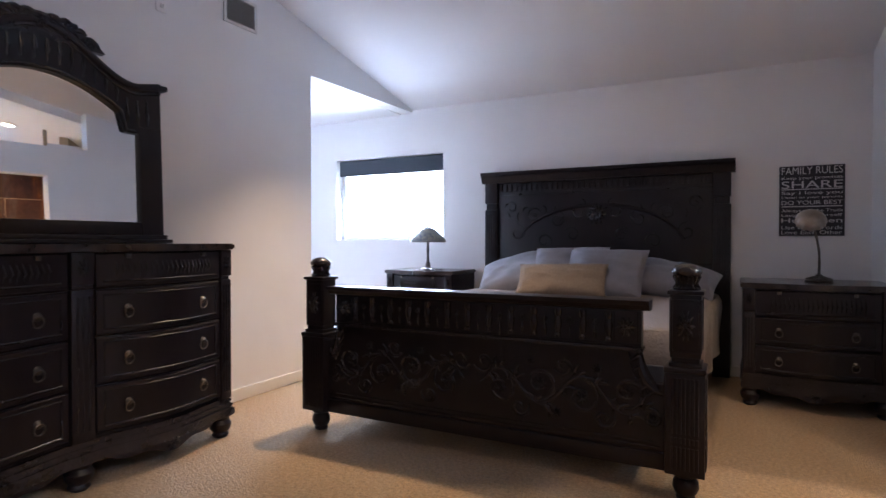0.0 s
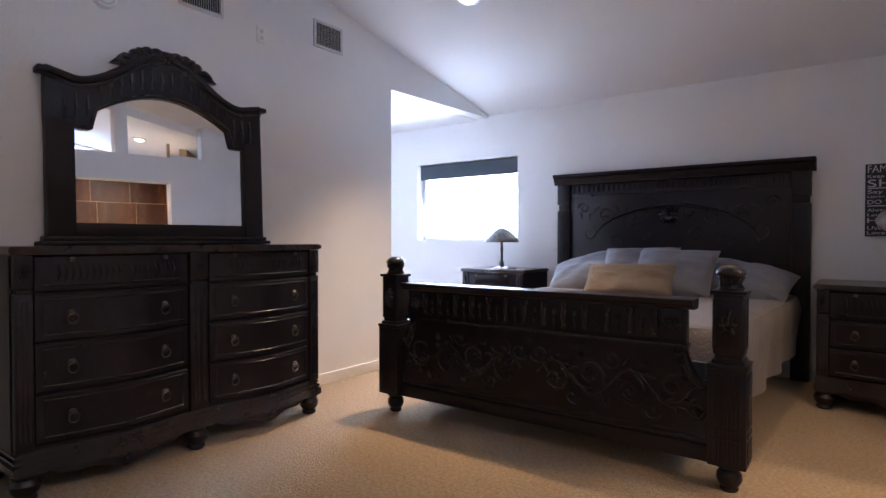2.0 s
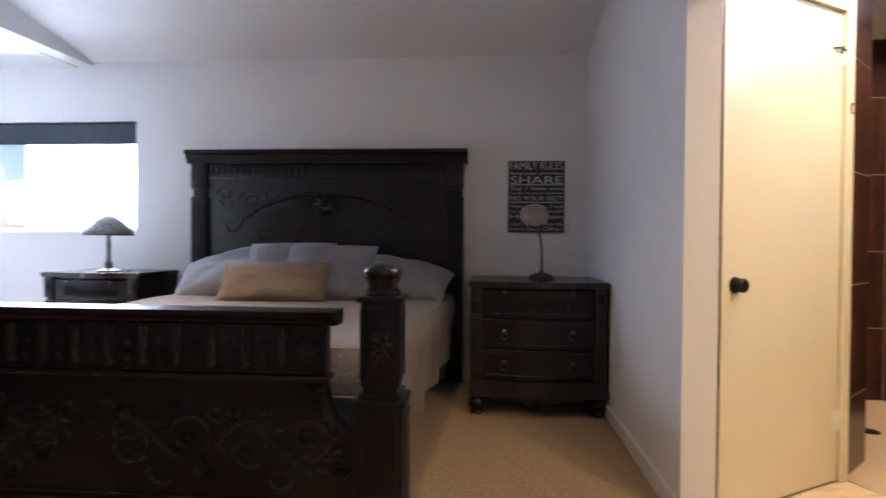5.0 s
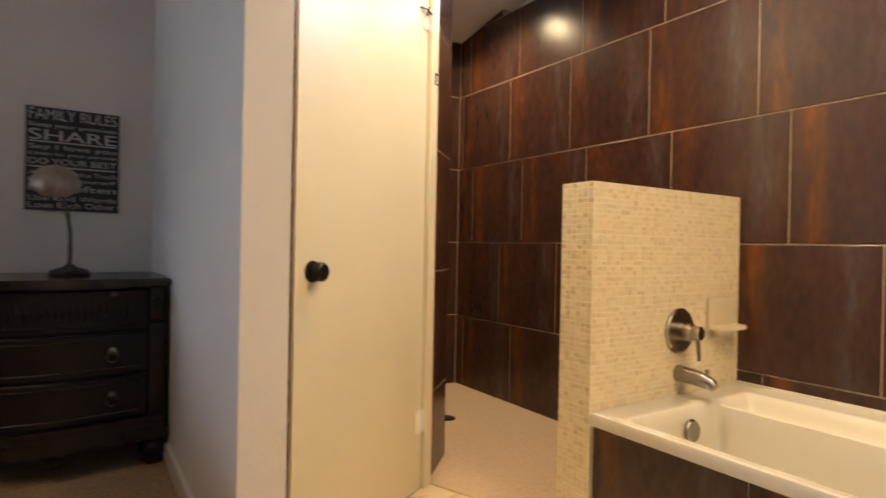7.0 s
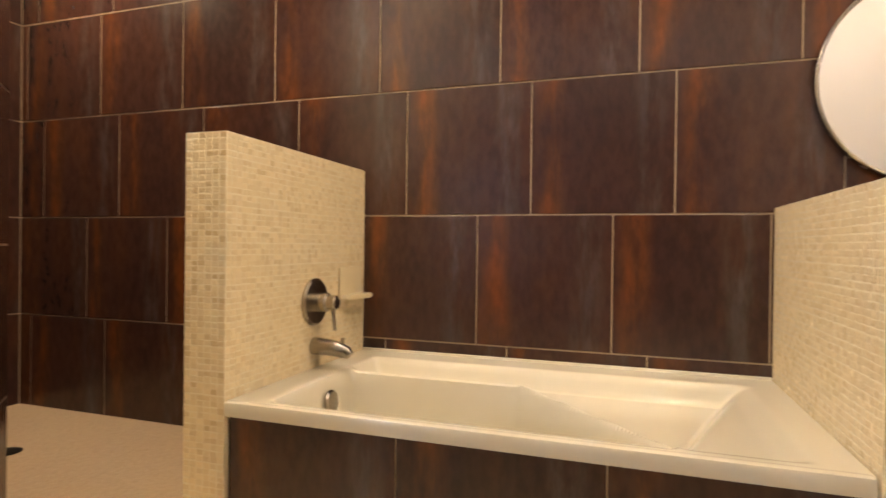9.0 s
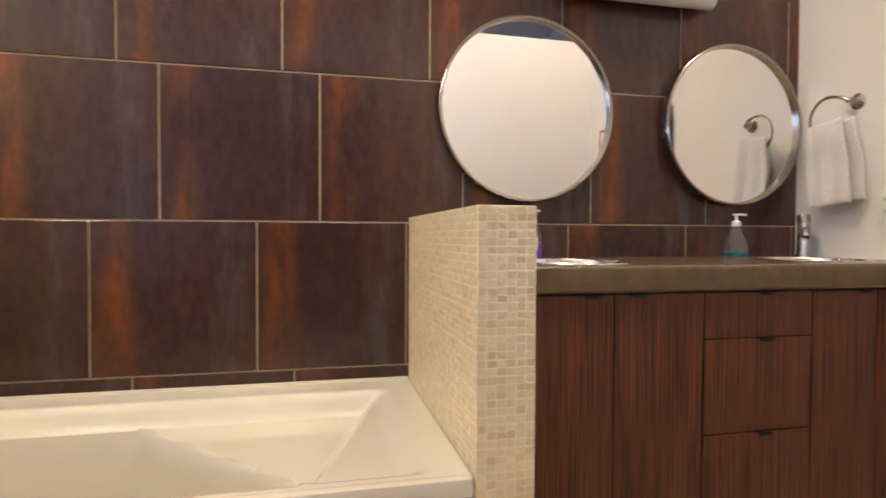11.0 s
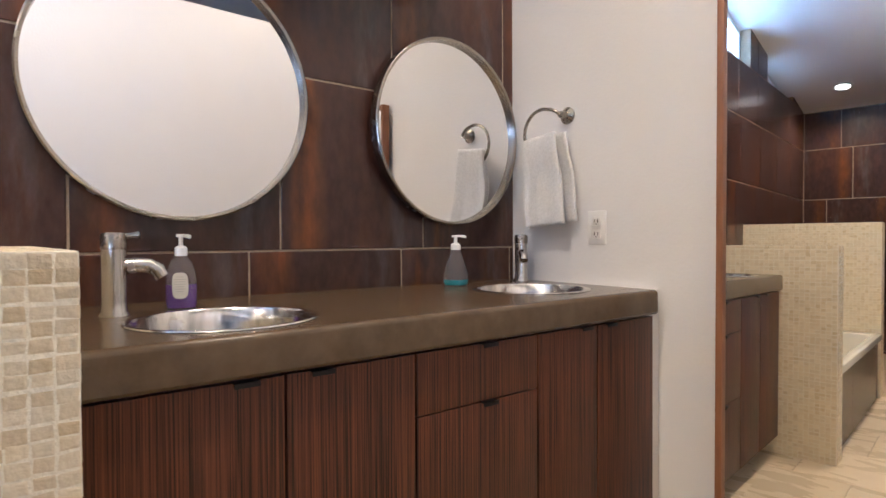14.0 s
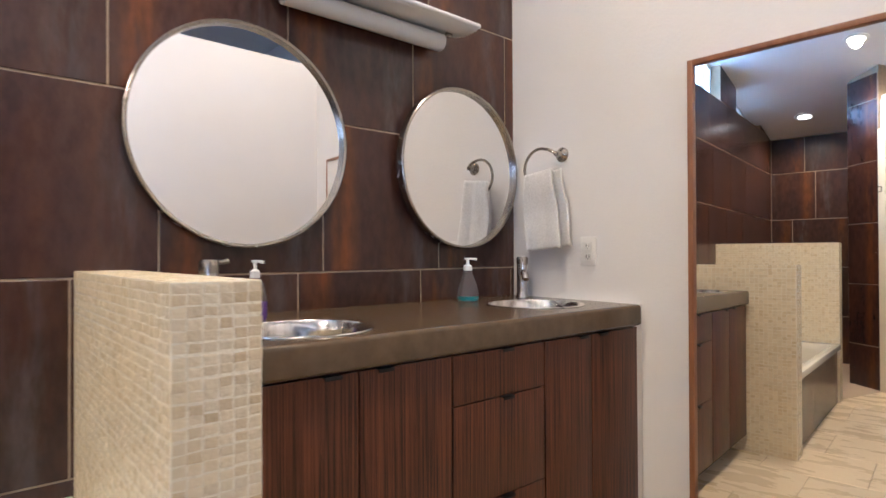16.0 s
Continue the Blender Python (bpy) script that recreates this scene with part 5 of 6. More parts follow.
OH, IH = 0.60, 0.475
ny = 48
cols = []
for k in range(ny + 1):
    y = -OH + 2 * OH * k / ny
    ztop = arch_z(y, 0.845, 0.215, OH)
    if abs(y) <= IH - 1e-6:
        zi = 0.60 + 0.235 * max(0.0, math.cos(math.pi / 2 * y / IH * 0.98)) ** 0.8 if abs(y) < IH - 0.09 else 0.60
    else:
        zi = 0.02
    cols.append((y, zi, ztop))
for side in (-1, 1):
    part("stile", boxes((-0.028, 0.040, side * OH if side < 0 else IH, -IH if side < 0 else OH, 0.0, 0.64), bevel=0.006), FURN, dm)
bm = bmesh.new()
front, back = [], []
for y, zi, zt in cols:
    zi2 = max(zi, 0.60)
    front.append((bm.verts.new((0.034, y, zi2)), bm.verts.new((0.034, y, zt))))
    back.append((bm.verts.new((-0.028, y, zi2)), bm.verts.new((-0.028, y, zt))))
for k in range(ny):
    bm.faces.new((front[k][0], front[k + 1][0], front[k + 1][1], front[k][1]))
    bm.faces.new((back[k][0], back[k][1], back[k + 1][1], back[k + 1][0]))
    bm.faces.new((front[k][1], front[k + 1][1], back[k + 1][1], back[k][1]))
    bm.faces.new((front[k][0], back[k][0], back[k + 1][0], front[k + 1][0]))
for k in (0, ny):
    bm.faces.new((front[k][0], front[k][1], back[k][1], back[k][0]))
part("crest", bm, FURN, dm)
bm = bmesh.new()
tube(bm, [(0.030, y, zt + 0.008) for y, zi, zt in cols], 0.022, 10)
part("crest_moulding", bm, FURN, dm)
part("crest_bead", tube(bmesh.new(), [(0.036, y, zt - 0.030) for y, zi, zt in cols], 0.008, 8), FURNHI, dm)
part("arch_bead", tube(bmesh.new(), [(0.036, y, zi + 0.010) for y, zi, zt in cols if abs(y) < IH - 0.005], 0.010, 8), FURNHI, dm)
for k in range(20):
    y = -0.52 + 1.04 * k / 19
    zt = arch_z(y, 0.845, 0.215, OH)
    zi = 0.60 + 0.235 * max(0.0, math.cos(math.pi / 2 * y / IH * 0.98)) ** 0.8 if abs(y) < IH - 0.09 else 0.60
    f = part("flute", tube(bmesh.new(), [(0.034, 0, 0), (0.038, 0, 0.05), (0.034, 0, max(0.09, (zt - zi) * 0.55))], [0.006, 0.011, 0.006], 8), FURNHI, dm)
    f.location = (0, y, zi + 0.045)
for s in (-1, 1):
    part("corner_cap", boxes((-0.03, 0.06, s * OH - 0.035 * (s < 0) - 0.012 * (s > 0), s * OH + 0.035 * (s > 0) + 0.012 * (s < 0), 0.862, 0.892), bevel=0.008), FURN, dm)
bm = bmesh.new()
for s in (-1, 1):
    for q in ((0.06, 1.070, 0.045, 200, 1.2, -1), (0.14, 1.045, 0.045, 60, 1.2, 1), (0.225, 1.010, 0.036, 160, 1.1, -1)):
        pts = spiral(*q)
        tube(bm, [(0.040, s * u, v) for u, v in pts], [0.013 * (1 - 0.6 * k / len(pts)) for k in range(len(pts))], 7)
    for u, v, a, ln in ((0.03, 1.075, 50, 0.045), (0.08, 1.085, 10, 0.06), (0.15, 1.065, -10, 0.06), (0.21, 1.03, -25, 0.07)):
        pts = leaf(u, v, a, ln)
        tube(bm, [(0.042, s * p, q) for p, q in pts], [0.004, 0.012, 0.014, 0.013, 0.010, 0.007, 0.002], 7)
mound = [(-0.30, 0.985), (0.30, 0.985), (0.27, 1.015), (0.20, 1.055), (0.13, 1.085), (0.06, 1.105), (0.0, 1.112), (-0.06, 1.105), (-0.13, 1.085), (-0.20, 1.055), (-0.27, 1.015)]
prism(bm, mound, "x", 0.0, 0.040)
part("crest_carving", bm, FURNHI, dm, "carved leaf and scroll crest")
part("crest_flower", moved(rosette(0.042, 9, 0.03), pose(0.036, 0, 1.070, 90, 0, 90)), FURNHI, dm, "carved flower")
part("base_moulding", boxes((-0.03, 0.055, -OH - 0.045, OH + 0.045, 0.0, 0.02), bevel=0.006), FURN, dm)
part("base_rail", boxes((-0.03, 0.045, -OH - 0.02, OH + 0.02, 0.02, 0.045), bevel=0.006), FURN, dm)
part("lower_rail", boxes((-0.02, 0.034, -IH, IH, 0.045, 0.115), bevel=0.006), FURN, dm)
bm = bmesh.new()
pts = [(-IH - 0.01, 0.105), (IH + 0.01, 0.105)] + [(y, min(zt - 0.05, (0.61 + 0.235 * max(0.0, math.cos(math.pi / 2 * y / IH * 0.98)) ** 0.8) if abs(y) < IH else 0.62)) for y, zi, zt in reversed(cols) if abs(y) <= IH + 0.012]
prism(bm, pts, "x", 0.006, 0.012)
part("glass", bm, MIRROR, dm, smooth=False)

NS_ROWS = [(0.225, 0.405, False), (0.415, 0.590, False), (0.600, 0.775, True)]
chest("nightstand", pose(1.240, 5.18, 0, 0, 0, -90), 0.825, 0.60, 0.822, 1, NS_ROWS, "black-brown carved nightstand with a dark polished top", "nightstand", 0.045, STONETOP, "nightstands")
chest("nightstand", pose(-1.875, 5.40, 0, 0, 0, -90), 0.70, 0.50, 0.822, 1, NS_ROWS, "black-brown carved nightstand under the window", "nightstand", 0.04, STONETOP, "nightstands")

tl = thing("table_lamp", pose(-1.875, 5.08, 0.823), "small table lamp with a mosaic glass cone shade", "lamp")
part("base", lathe(bmesh.new(), [(0.0, 0.0), (0.078, 0.0), (0.080, 0.008), (0.060, 0.016), (0.030, 0.024), (0.022, 0.045), (0.026, 0.060), (0.014, 0.075), (0.011, 0.15), (0.016, 0.20), (0.012, 0.22), (0.012, 0.30), (0.0, 0.30)], 28), BRASS, tl)
sh = part("shade", lathe(bmesh.new(), [(0.168, 0.268), (0.172, 0.276), (0.168, 0.296), (0.150, 0.316), (0.105, 0.362), (0.060, 0.398), (0.022, 0.418), (0.0, 0.420)], 40, caps=False), STAINED, tl, "mosaic glass cone shade")
part("shade_rim", tube(bmesh.new(), [(0.170 * math.cos(2 * math.pi * k / 40), 0.170 * math.sin(2 * math.pi * k / 40), 0.270) for k in range(40)], 0.005, 8, closed=True), BRASS, sh)
part("finial", lathe(bmesh.new(), [(0.0, 0.416), (0.014, 0.420), (0.010, 0.430), (0.0, 0.438)], 16), BRASS, sh)
part("cord", tube(bmesh.new(), [(0.07, -0.01, 0.004), (0.12, -0.05, 0.004), (0.17, -0.03, 0.004), (0.15, 0.04, 0.004), (0.08, 0.10, 0.004)], 0.003, 6), PIPE, tl)

dl = thing("desk_lamp", pose(1.285, 4.88, 0.823), "bent stem lamp with a scalloped silvery shell shade", "lamp")
bm = lathe(bmesh.new(), [(0.0, 0.0), (0.080, 0.0), (0.084, 0.008), (0.076, 0.016), (0.050, 0.022), (0.028, 0.034), (0.018, 0.050), (0.0, 0.052)], 32)
for k in range(12):
    a = 2 * math.pi * k / 12
    tube(bm, [(0.074 * math.cos(a), 0.074 * math.sin(a), 0.012), (0.05 * math.cos(a), 0.05 * math.sin(a), 0.024), (0.03 * math.cos(a), 0.03 * math.sin(a), 0.034)], [0.012, 0.008, 0.004], 6)
part("base", bm, BRASS, dl)
part("stem", tube(bmesh.new(), [(0, 0, 0.04), (0.002, 0, 0.12), (0.0, -0.004, 0.20), (-0.014, -0.012, 0.29), (-0.032, -0.022, 0.36), (-0.045, -0.03, 0.40)], [0.010, 0.009, 0.008, 0.008, 0.007, 0.007], 10), BRASS, dl)
bm = bmesh.new()
rings = []
for i in range(9):
    f = i / 8
    rr = 0.092 * math.sin(math.pi / 2 * f) ** 0.8
    ring = []
    for k in range(48):
        a = 2 * math.pi * k / 48
        scal = 1 + 0.05 * f * math.cos(12 * a)
        ring.append(bm.verts.new((rr * scal * math.cos(a), rr * scal * math.sin(a), 0.075 * (1 - f ** 2))))
    rings.append(ring)
for p, q in zip(rings, rings[1:]):
    for k in range(48):
        bm.faces.new((p[k], p[(k + 1) % 48], q[(k + 1) % 48], q[k]))
bmesh.ops.remove_doubles(bm, verts=bm.verts, dist=1e-5)
shade = part("shade", moved(bm, pose(-0.055, -0.045, 0.405, 42, 0, 0)), SHELL, dl, "scalloped silvery shell shade")
part("bulb", lathe(bmesh.new(), [(0.0, -0.03), (0.018, -0.025), (0.026, -0.008), (0.020, 0.012), (0.0, 0.02)], 20, centre=(-0.055, -0.055, 0.42)), PLASTIC, dl)

# sign on the wall
SG0, SG1, SGZ0, SGZ1 = 1.080, 1.503, 1.138, 1.678
sign = thing("wall_sign", pose((SG0 + SG1) / 2, YN - 0.022, 0), "charcoal canvas sign lettered with white family rules", "sign")
part("board", boxes((SG0 - (SG0 + SG1) / 2, SG1 - (SG0 + SG1) / 2, 0, 0.020, SGZ0, SGZ1), bevel=0.003), SIGNBK, sign)


def letters(text, width, height, z, x=0.0):
    cu = bpy.data.curves.new("lettering", "FONT")
    cu.body, cu.align_x, cu.size, cu.extrude = text, "CENTER", 1.0, 0.0
    tmp = new("lettering_source", cu)
    dg = bpy.context.evaluated_depsgraph_get()
    me = bpy.data.meshes.new_from_object(tmp.evaluated_get(dg))
    bpy.data.objects.remove(tmp)
    co = np.array([v.co for v in me.vertices])
    lo, hi = co.min(0), co.max(0)
    for v in me.vertices:
        v.co = ((v.co.x - (lo[0] + hi[0]) / 2) / (hi[0] - lo[0]) * width + x, -0.0012, (v.co.y - lo[1]) / (hi[1] - lo[1]) * height + z)
    me.materials.append(SIGNTX)
    ob = new("lettering", me)
    ob.parent = sign
    return ob


W = SG1 - SG0 - 0.03
for text, top, h in (("FAMILY RULES", 0.985, 0.105), ("Keep your promises", 0.850, 0.055), ("SHARE", 0.785, 0.105), ("Say I love you", 0.640, 0.062), ("Listen to your parents", 0.568, 0.042),
                     ("DO YOUR BEST", 0.505, 0.058), ("Always tell the Truth", 0.385, 0.056), ("Laugh at yourself", 0.318, 0.050), ("Hug often", 0.255, 0.085), ("Use kind Words", 0.145, 0.050), ("Love Each Other", 0.080, 0.055)):
    hh = SGZ1 - SGZ0
    letters(text, W, h * hh, SGZ0 + (top - h) * hh)
part("small_print", boxes((-W / 2, W / 2, -0.001, 0.0005, SGZ0 + 0.660 * 0.54, SGZ0 + 0.672 * 0.54), (-W / 2, W / 2, -0.001, 0.0005, SGZ0 + 0.415 * 0.54, SGZ0 + 0.428 * 0.54)), SIGNTX, sign)


def vent(y0, y1, z0, z1):
    v = thing("ceiling_vent", pose(XW, 0, 0), "white louvred air vent high on the wall", "vent", "wall vents")
    for nm, b in (("frame_side", (0, 0.012, y0, y0 + 0.022, z0, z1)), ("frame_side", (0, 0.012, y1 - 0.022, y1, z0, z1)), ("frame_rail", (0, 0.012, y0 + 0.022, y1 - 0.022, z0, z0 + 0.022)), ("frame_rail", (0, 0.012, y0 + 0.022, y1 - 0.022, z1 - 0.022, z1))):
        part(nm, boxes(b, bevel=0.003), VENTW, v)
    # dark sheet on the wall, painted in place of the shade inside the duct
    part("backing", boxes((0.0005, 0.002, y0 + 0.02, y1 - 0.02, z0 + 0.02, z1 - 0.02)), SHADEBLACK, v)
    n = 17
    for k in range(n):
        y = y0 + 0.028 + (y1 - y0 - 0.056) * k / (n - 1)
        s = part("slat", boxes((-0.0045, 0.0045, -0.0012, 0.0012, z0 + 0.022, z1 - 0.022)), VENTW, v)
        s.matrix_local = pose(0.007, y, 0, 0, 0, -25)
    return v


vent(2.962, 3.255, 2.570, 2.778)
vent(1.915, 2.215, 2.535, 2.745)
sd = thing("smoke_detector", pose(XW, 1.50, 2.435, 0, 90), "round white smoke detector high on the wall", "smoke detector")
part("housing", lathe(bmesh.new(), [(0.0, 0.0), (0.066, 0.0), (0.068, 0.012), (0.058, 0.030), (0.030, 0.036), (0.0, 0.036)], 36), PLASTIC, sd)
part("grille", lathe(bmesh.new(), [(0.040, 0.0355), (0.050, 0.0345), (0.050, 0.037), (0.040, 0.038)], 30, caps=False), VENTW, sd)

ho = thing("wall_outlet", pose(XW, 2.505, 2.52, 0, 0, -90), "white duplex outlet high on the bedroom wall", "outlet")
part("plate", boxes((-0.037, 0.037, 0, 0.006, -0.058, 0.058), bevel=0.003), PAINT, ho)
for z in (0.022, -0.022):
    part("socket", boxes((-0.010, 0.010, 0.006, 0.0075, z - 0.012, z + 0.012), bevel=0.003), VENTW, ho)

# ---- pieces of walls and floors ----


def clip_convex(pts, cuts):
    for a, b, d in cuts:
        pts = clip_poly(pts, a, b, d)
        if len(pts) < 3:
            return []
    return pts


def inset(pts, d):
    cx, cy = sum(p[0] for p in pts) / len(pts), sum(p[1] for p in pts) / len(pts)
    out = []
    for x, y in pts:
        out.append((x - math.copysign(min(d, abs(x - cx) * 0.4), x - cx), y - math.copysign(min(d, abs(y - cy) * 0.4), y - cy)))
    return out


TILE_CACHE = {}


def tile_mesh(pts, depth, mat):
    """A slab tile: outline (u, v) about its own corner, with an eased edge; the face looks along -w."""
    key = (tuple((round(a, 4), round(b, 4)) for a, b in pts), depth, mat.name)
    if key not in TILE_CACHE:
        bm = bmesh.new()
        outer = [bm.verts.new((u, 0.0, v)) for u, v in pts]
        edge = [bm.verts.new((u, -(depth - 0.001), v)) for u, v in pts]
        face = [bm.verts.new((u, -depth, v)) for u, v in inset(pts, 0.0018)]
        n = len(pts)
        for i in range(n):
            j = (i + 1) % n
            bm.faces.new((outer[i], outer[j], edge[j], edge[i]))
            bm.faces.new((edge[i], edge[j], face[j], face[i]))
        bm.faces.new(face)
        bmesh.ops.recalc_face_normals(bm, faces=bm.faces)
        me = bpy.data.meshes.new("tile")
        bm.to_mesh(me)
        bm.free()
        me.materials.append(mat)
        TILE_CACHE[key] = me
    return TILE_CACHE[key]


def clad(parent, m, u0, u1, rows, mat, depth=0.003, gap=0.0062, cuts=(), width=0.524, name="tile"):
    """Lays tiles on a wall. m: the wall's frame (u along, -y out of the wall, v up); rows: (v0, v1, offset of a joint)."""
    for v0, v1, off in rows:
        k = math.floor((u0 - off) / width)
        while off + k * width < u1:
            a, b = max(u0, off + k * width), min(u1, off + (k + 1) * width)
            k += 1
            if b - a < 0.012:
                continue
            pts = clip_convex([(a + gap / 2, v0 + gap / 2), (b - gap / 2, v0 + gap / 2), (b - gap / 2, v1 - gap / 2), (a + gap / 2, v1 - gap / 2)], cuts)
            if len(pts) < 3 or max(p[1] for p in pts) - min(p[1] for p in pts) < 0.01:
                continue
            ox, oz = min(p[0] for p in pts), min(p[1] for p in pts)
            ob = new(name, tile_mesh([(p[0] - ox, p[1] - oz) for p in pts], depth, mat))
            ob.parent = parent
            ob.matrix_world = m @ pose(ox, 0, oz)


# east wall: u runs north to south reversed so that the face looks west
EM = Matrix(((0, 1, 0, XE), (-1, 0, 0, 0), (0, 0, 1, 0), (0, 0, 0, 1)))  # u = -y, out of the wall = -x


def east_rows(u0, u1, rows, cuts=()):
    clad(wall_east, EM, u0, u1, rows, TILE, cuts=cuts)


Z = [-0.022, 0.497, 1.020, 1.542, 2.064, 2.70]
east_rows(-YSH, -W2[2], [(Z[0], Z[1], -2.99), (Z[1], Z[2], -2.592)])
east_rows(-W2[2], -YS, [(0.86, Z[2], -0.900)])
east_rows(-YSH, -YS, [(Z[2], Z[3], -2.902), (Z[3], Z[4], -3.03)])


edges = [YS] + [v for w in HW for v in w] + [YSH]
east_rows(-YSH, -YS, [(Z[4], EZ, -2.95)], cuts=[(-0.19, 1.0, 2.46 + 0.19 * YSH - 0.003)])
for y0, y1 in zip(edges[::2], edges[1::2]):
    east_rows(-y1, -y0, [(EZ, EZ + 1.2, -2.95)], cuts=[(-0.19, 1.0, 2.46 + 0.19 * YSH - 0.003)])
SNM = Matrix(((1, 0, 0, 0), (0, 1, 0, YSH), (0, 0, 1, 0), (0, 0, 0, 1)))
clad(wall_shower, SNM, 2.44, XE - 0.004, [(Z[0], Z[1], 3.42), (Z[1], Z[2], 3.22), (Z[2], Z[3], 3.42), (Z[3], Z[4], 3.20), (Z[4], 2.455, 3.30)], TILE)
SWM = Matrix(((0, -1, 0, 2.44), (1, 0, 0, 0), (0, 0, 1, 0), (0, 0, 0, 1)))
clad(wall_shower_w, SWM, 4.0, YSH - 0.004, [(Z[0], Z[1], 4.3), (Z[1], Z[2], 4.5), (Z[2], Z[3], 4.3), (Z[3], Z[4], 4.5), (Z[4], 2.46, 4.3)], TILE)
clad(wall_return, RM, 0.012, RLEN, [(Z[0], 0.36, 0.012), (0.36, 0.88, 0.012), (0.88, 1.40, 0.012), (1.40, 1.92, 0.012), (1.92, 2.44, 0.012), (2.44, 2.66, 0.012)], TILE)
clad(wall_strip, DM, -0.010, 0.020, [(0.0, Z[1], 0), (Z[1], Z[2], 0), (Z[2], Z[3], 0), (Z[3], Z[4], 0), (Z[4], 2.5, 0)], TILE, width=0.03)

# tub apron
clad(tub, Matrix(((0, 1, 0, TX0 + 0.016), (-1, 0, 0, 0), (0, 0, 1, 0), (0, 0, 0, 1))), -TY1, -TY0, [(0.0, TZ - 0.044, -2.574)], TILE, depth=0.004, gap=0.005, name="apron_tile")

# travertine floor tiles in the bathroom
fl = bpy.data.objects["floor_bath"]
FM = Matrix(((0, 1, 0, 0), (0, 0, -1, 0), (1, 0, 0, 0), (0, 0, 0, 1)))


def floor_tile(x0, x1, y0, y1, cuts):
    g = 0.002
    pts = clip_convex([(x0 + g, y0 + g), (x1 - g, y0 + g), (x1 - g, y1 - g), (x0 + g, y1 - g)], cuts)
    if len(pts) < 3:
        return
    bm = bmesh.new()
    lo = [bm.verts.new((x, y, -0.010)) for x, y in pts]
    md = [bm.verts.new((x, y, -0.0015)) for x, y in pts]
    hi = [bm.verts.new((x, y, 0.0)) for x, y in inset(pts, 0.002)]
    n = len(pts)
    for i in range(n):
        j = (i + 1) % n
        bm.faces.new((lo[i], lo[j], md[j], md[i]))
        bm.faces.new((md[i], md[j], hi[j], hi[i]))
    bm.faces.new(hi)
    part("tile", bm, FLOORTILE, fl, smooth=False)


r = 0
y = YS + 0.003
while y < 3.9:
    x = XD + 0.07 - (0.23 if r % 2 else 0.0)
    while x < 3.6:
        x1 = min(x + 0.455, XE)
        a = max(x, XD + 0.06)
        y1 = y + 0.455
        # the slanted shower edge and closet bound the floor
        cuts = [(-ddir.y, ddir.x, -ddir.y * DA.x + ddir.x * DA.y), (0.936, 0.351, 0.936 * 2.55 + 0.351 * 3.79)] if y1 > 3.0 else []
        if x1 - a > 0.03 and not (x >= 2.99 and y < 3.0):
            floor_tile(a, x1, y, y1, cuts)
        x += 0.455
    y += 0.455
    r += 1

# travertine mosaic on the half walls
rng = random.Random(7)


def mosaic_boxes(u0, u1, v0, v1, pitch=0.0225):
    """Cells of a hand-laid square mosaic."""
    out = []
    nu, nv = max(1, round((u1 - u0) / pitch)), max(1, round((v1 - v0) / (pitch * 0.78)))
    du, dv = (u1 - u0) / nu, (v1 - v0) / nv
    for r in range(nv):
        wave = rng.uniform(-0.0012, 0.0012)
        for k in range(nu):
            j = [rng.uniform(-0.0016, 0.0016) for _ in range(4)]
            a, b = u0 + k * du, u0 + (k + 1) * du
            c, d = v0 + r * dv + wave, v0 + (r + 1) * dv + wave
            out.append((a + 0.0014 + 0.7 * j[0], b - 0.0014 + 0.7 * j[1], c + 0.0014 + 0.7 * j[2], min(d, v1) - 0.0014 + 0.7 * j[3], 0.0006 + rng.uniform(-0.0002, 0.0004)))
    return out


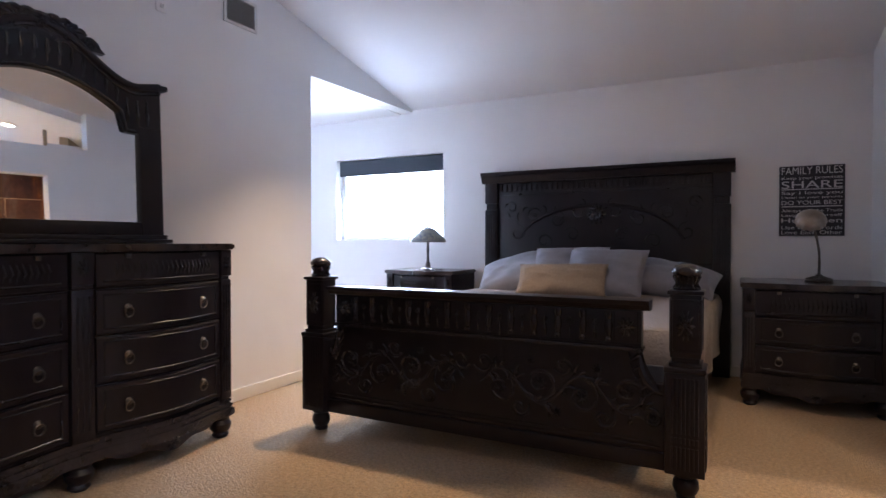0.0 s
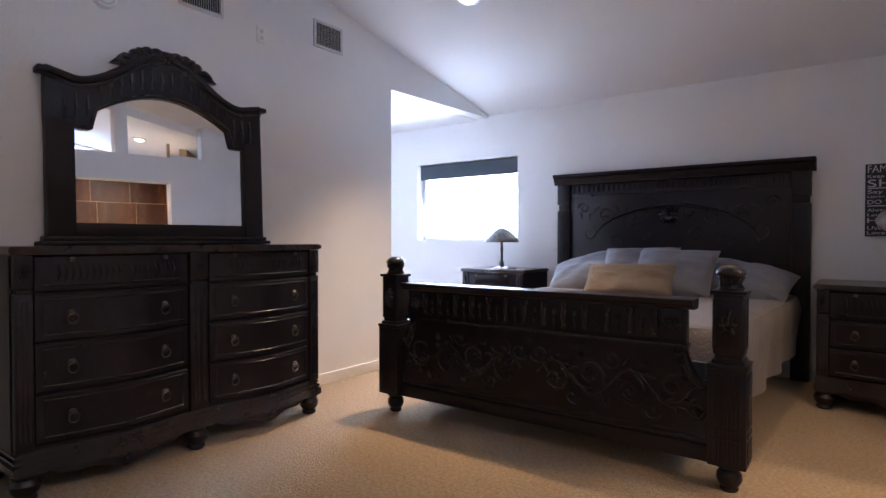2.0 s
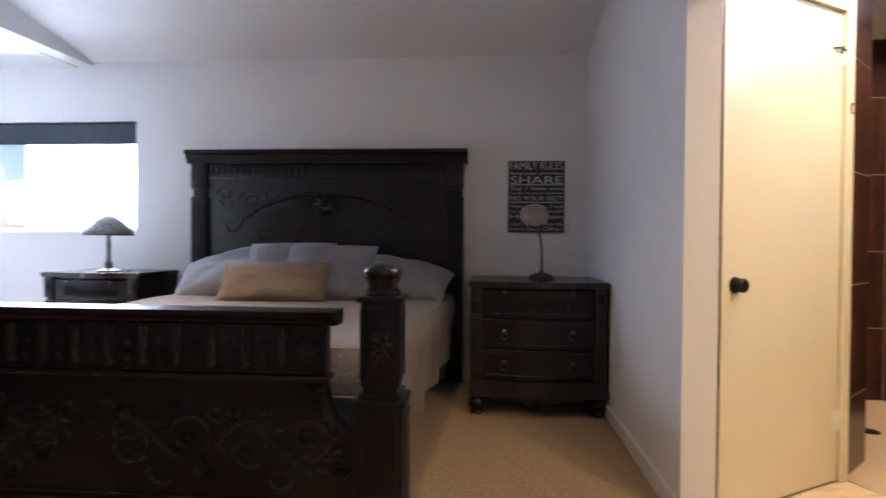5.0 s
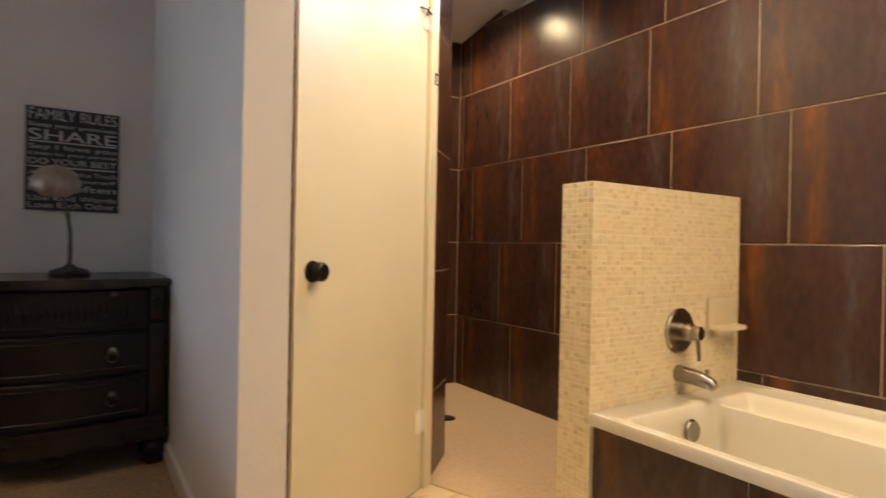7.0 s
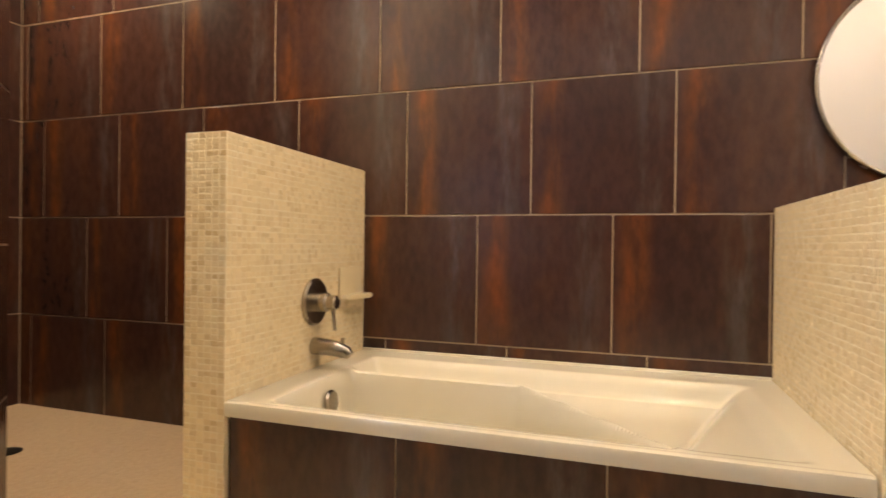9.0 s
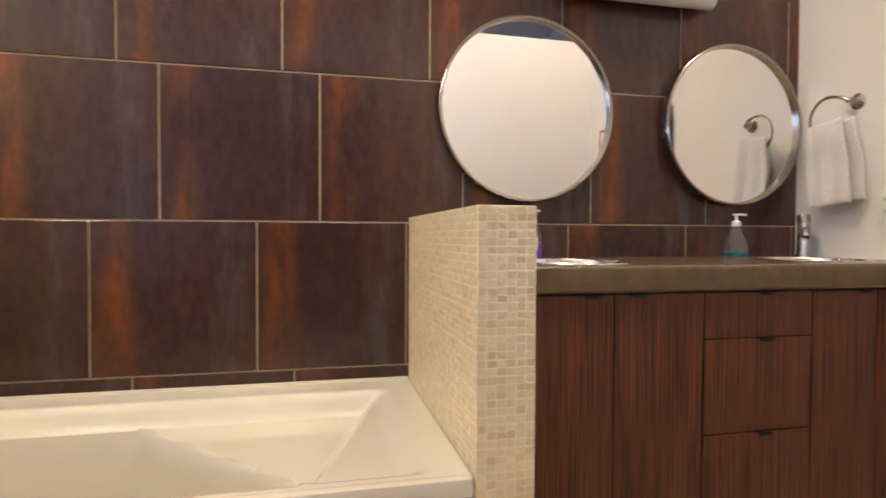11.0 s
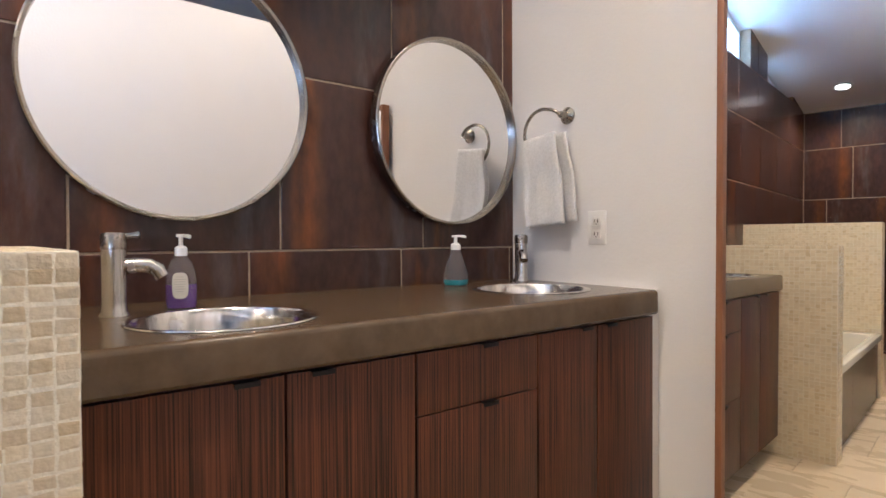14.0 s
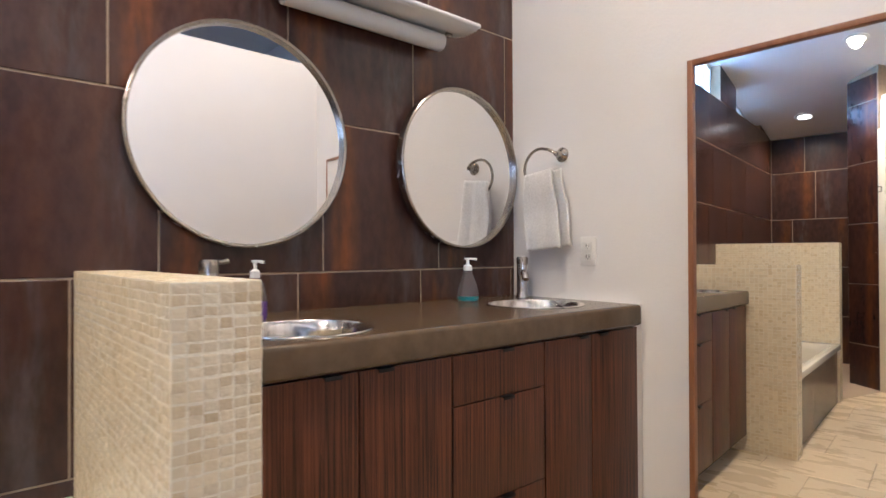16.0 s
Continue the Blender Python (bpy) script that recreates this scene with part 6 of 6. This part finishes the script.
def mosaic_stuff(name, parent, m, cells, label):
    verts, faces = [], []
    for a, b, c, d, h in cells:
        e = 0.0024
        k = len(verts)
        q = [(x + rng.uniform(-0.0012, 0.0012), z + rng.uniform(-0.0012, 0.0012)) for x, z in ((a, c), (b, c), (b, d), (a, d))]
        verts += [(x, 0, z) for x, z in q] + [(x, -h * 0.6, z) for x, z in q]
        verts += [(x + e * (1, -1, -1, 1)[i], -h * rng.uniform(0.85, 1.15), z + e * (1, 1, -1, -1)[i]) for i, (x, z) in enumerate(q)]
        for i in range(4):
            j = (i + 1) % 4
            faces += [(k + i, k + j, k + 4 + j, k + 4 + i), (k + 4 + i, k + 4 + j, k + 8 + j, k + 8 + i)]
        faces.append((k + 8, k + 9, k + 10, k + 11))
    me = bpy.data.meshes.new(name)
    me.from_pydata(verts, [], faces)
    me.materials.append(MOSAIC)
    ob = new(name, me)
    ob.parent = parent
    ob.matrix_world = m
    return tagged(ob, label, kind="stuff")


def mosaic_parts(parent, m, cells):
    for c in cells:
        a, b, z0, z1, h = c
        ob = mosaic_stuff("tile", parent, m @ pose(a, 0, z0), [(0, b - a, 0, z1 - z0, h)], "")
        del ob["kind"]
        ob.data.materials[0] = MOSAICP


for half, (x0, x1, y0, y1, zt) in ((half_1, W1), (half_2, W2)):
    low = 0.0
    sm = Matrix(((1, 0, 0, 0), (0, 1, 0, y0 + 0.0012), (0, 0, 1, 0), (0, 0, 0, 1)))
    nm = Matrix(((-1, 0, 0, 0), (0, -1, 0, y1 - 0.0012), (0, 0, 1, 0), (0, 0, 0, 1)))
    em = Matrix(((0, 1, 0, x0 + 0.0012), (-1, 0, 0, 0), (0, 0, 1, 0), (0, 0, 0, 1)))
    tm = Matrix(((1, 0, 0, 0), (0, 0, 1, 0), (0, -1, 0, zt - 0.0012), (0, 0, 0, 1)))
    mosaic_stuff("mosaic", half, sm, mosaic_boxes(x0 + 0.003, x1, 0.42 if half is half_1 else 0.0, zt - 0.002), "cream tumbled travertine mosaic")
    mosaic_stuff("mosaic", half, nm, mosaic_boxes(-x1, -x0 - 0.003, 0.42 if half is half_2 else 0.0, zt - 0.002), "cream tumbled travertine mosaic")
    mosaic_stuff("mosaic", half, tm, mosaic_boxes(x0 + 0.003, x1, y0 + 0.002, y1 - 0.002), "cream tumbled travertine mosaic")
    cells = mosaic_boxes(-y1 + 0.001, -y0 - 0.001, 0.0, zt - 0.002)
    mosaic_parts(half, em, cells[-295:])
    if cells[:-295]:
        mosaic_stuff("mosaic", half, em, cells[:-295], "cream tumbled travertine mosaic")
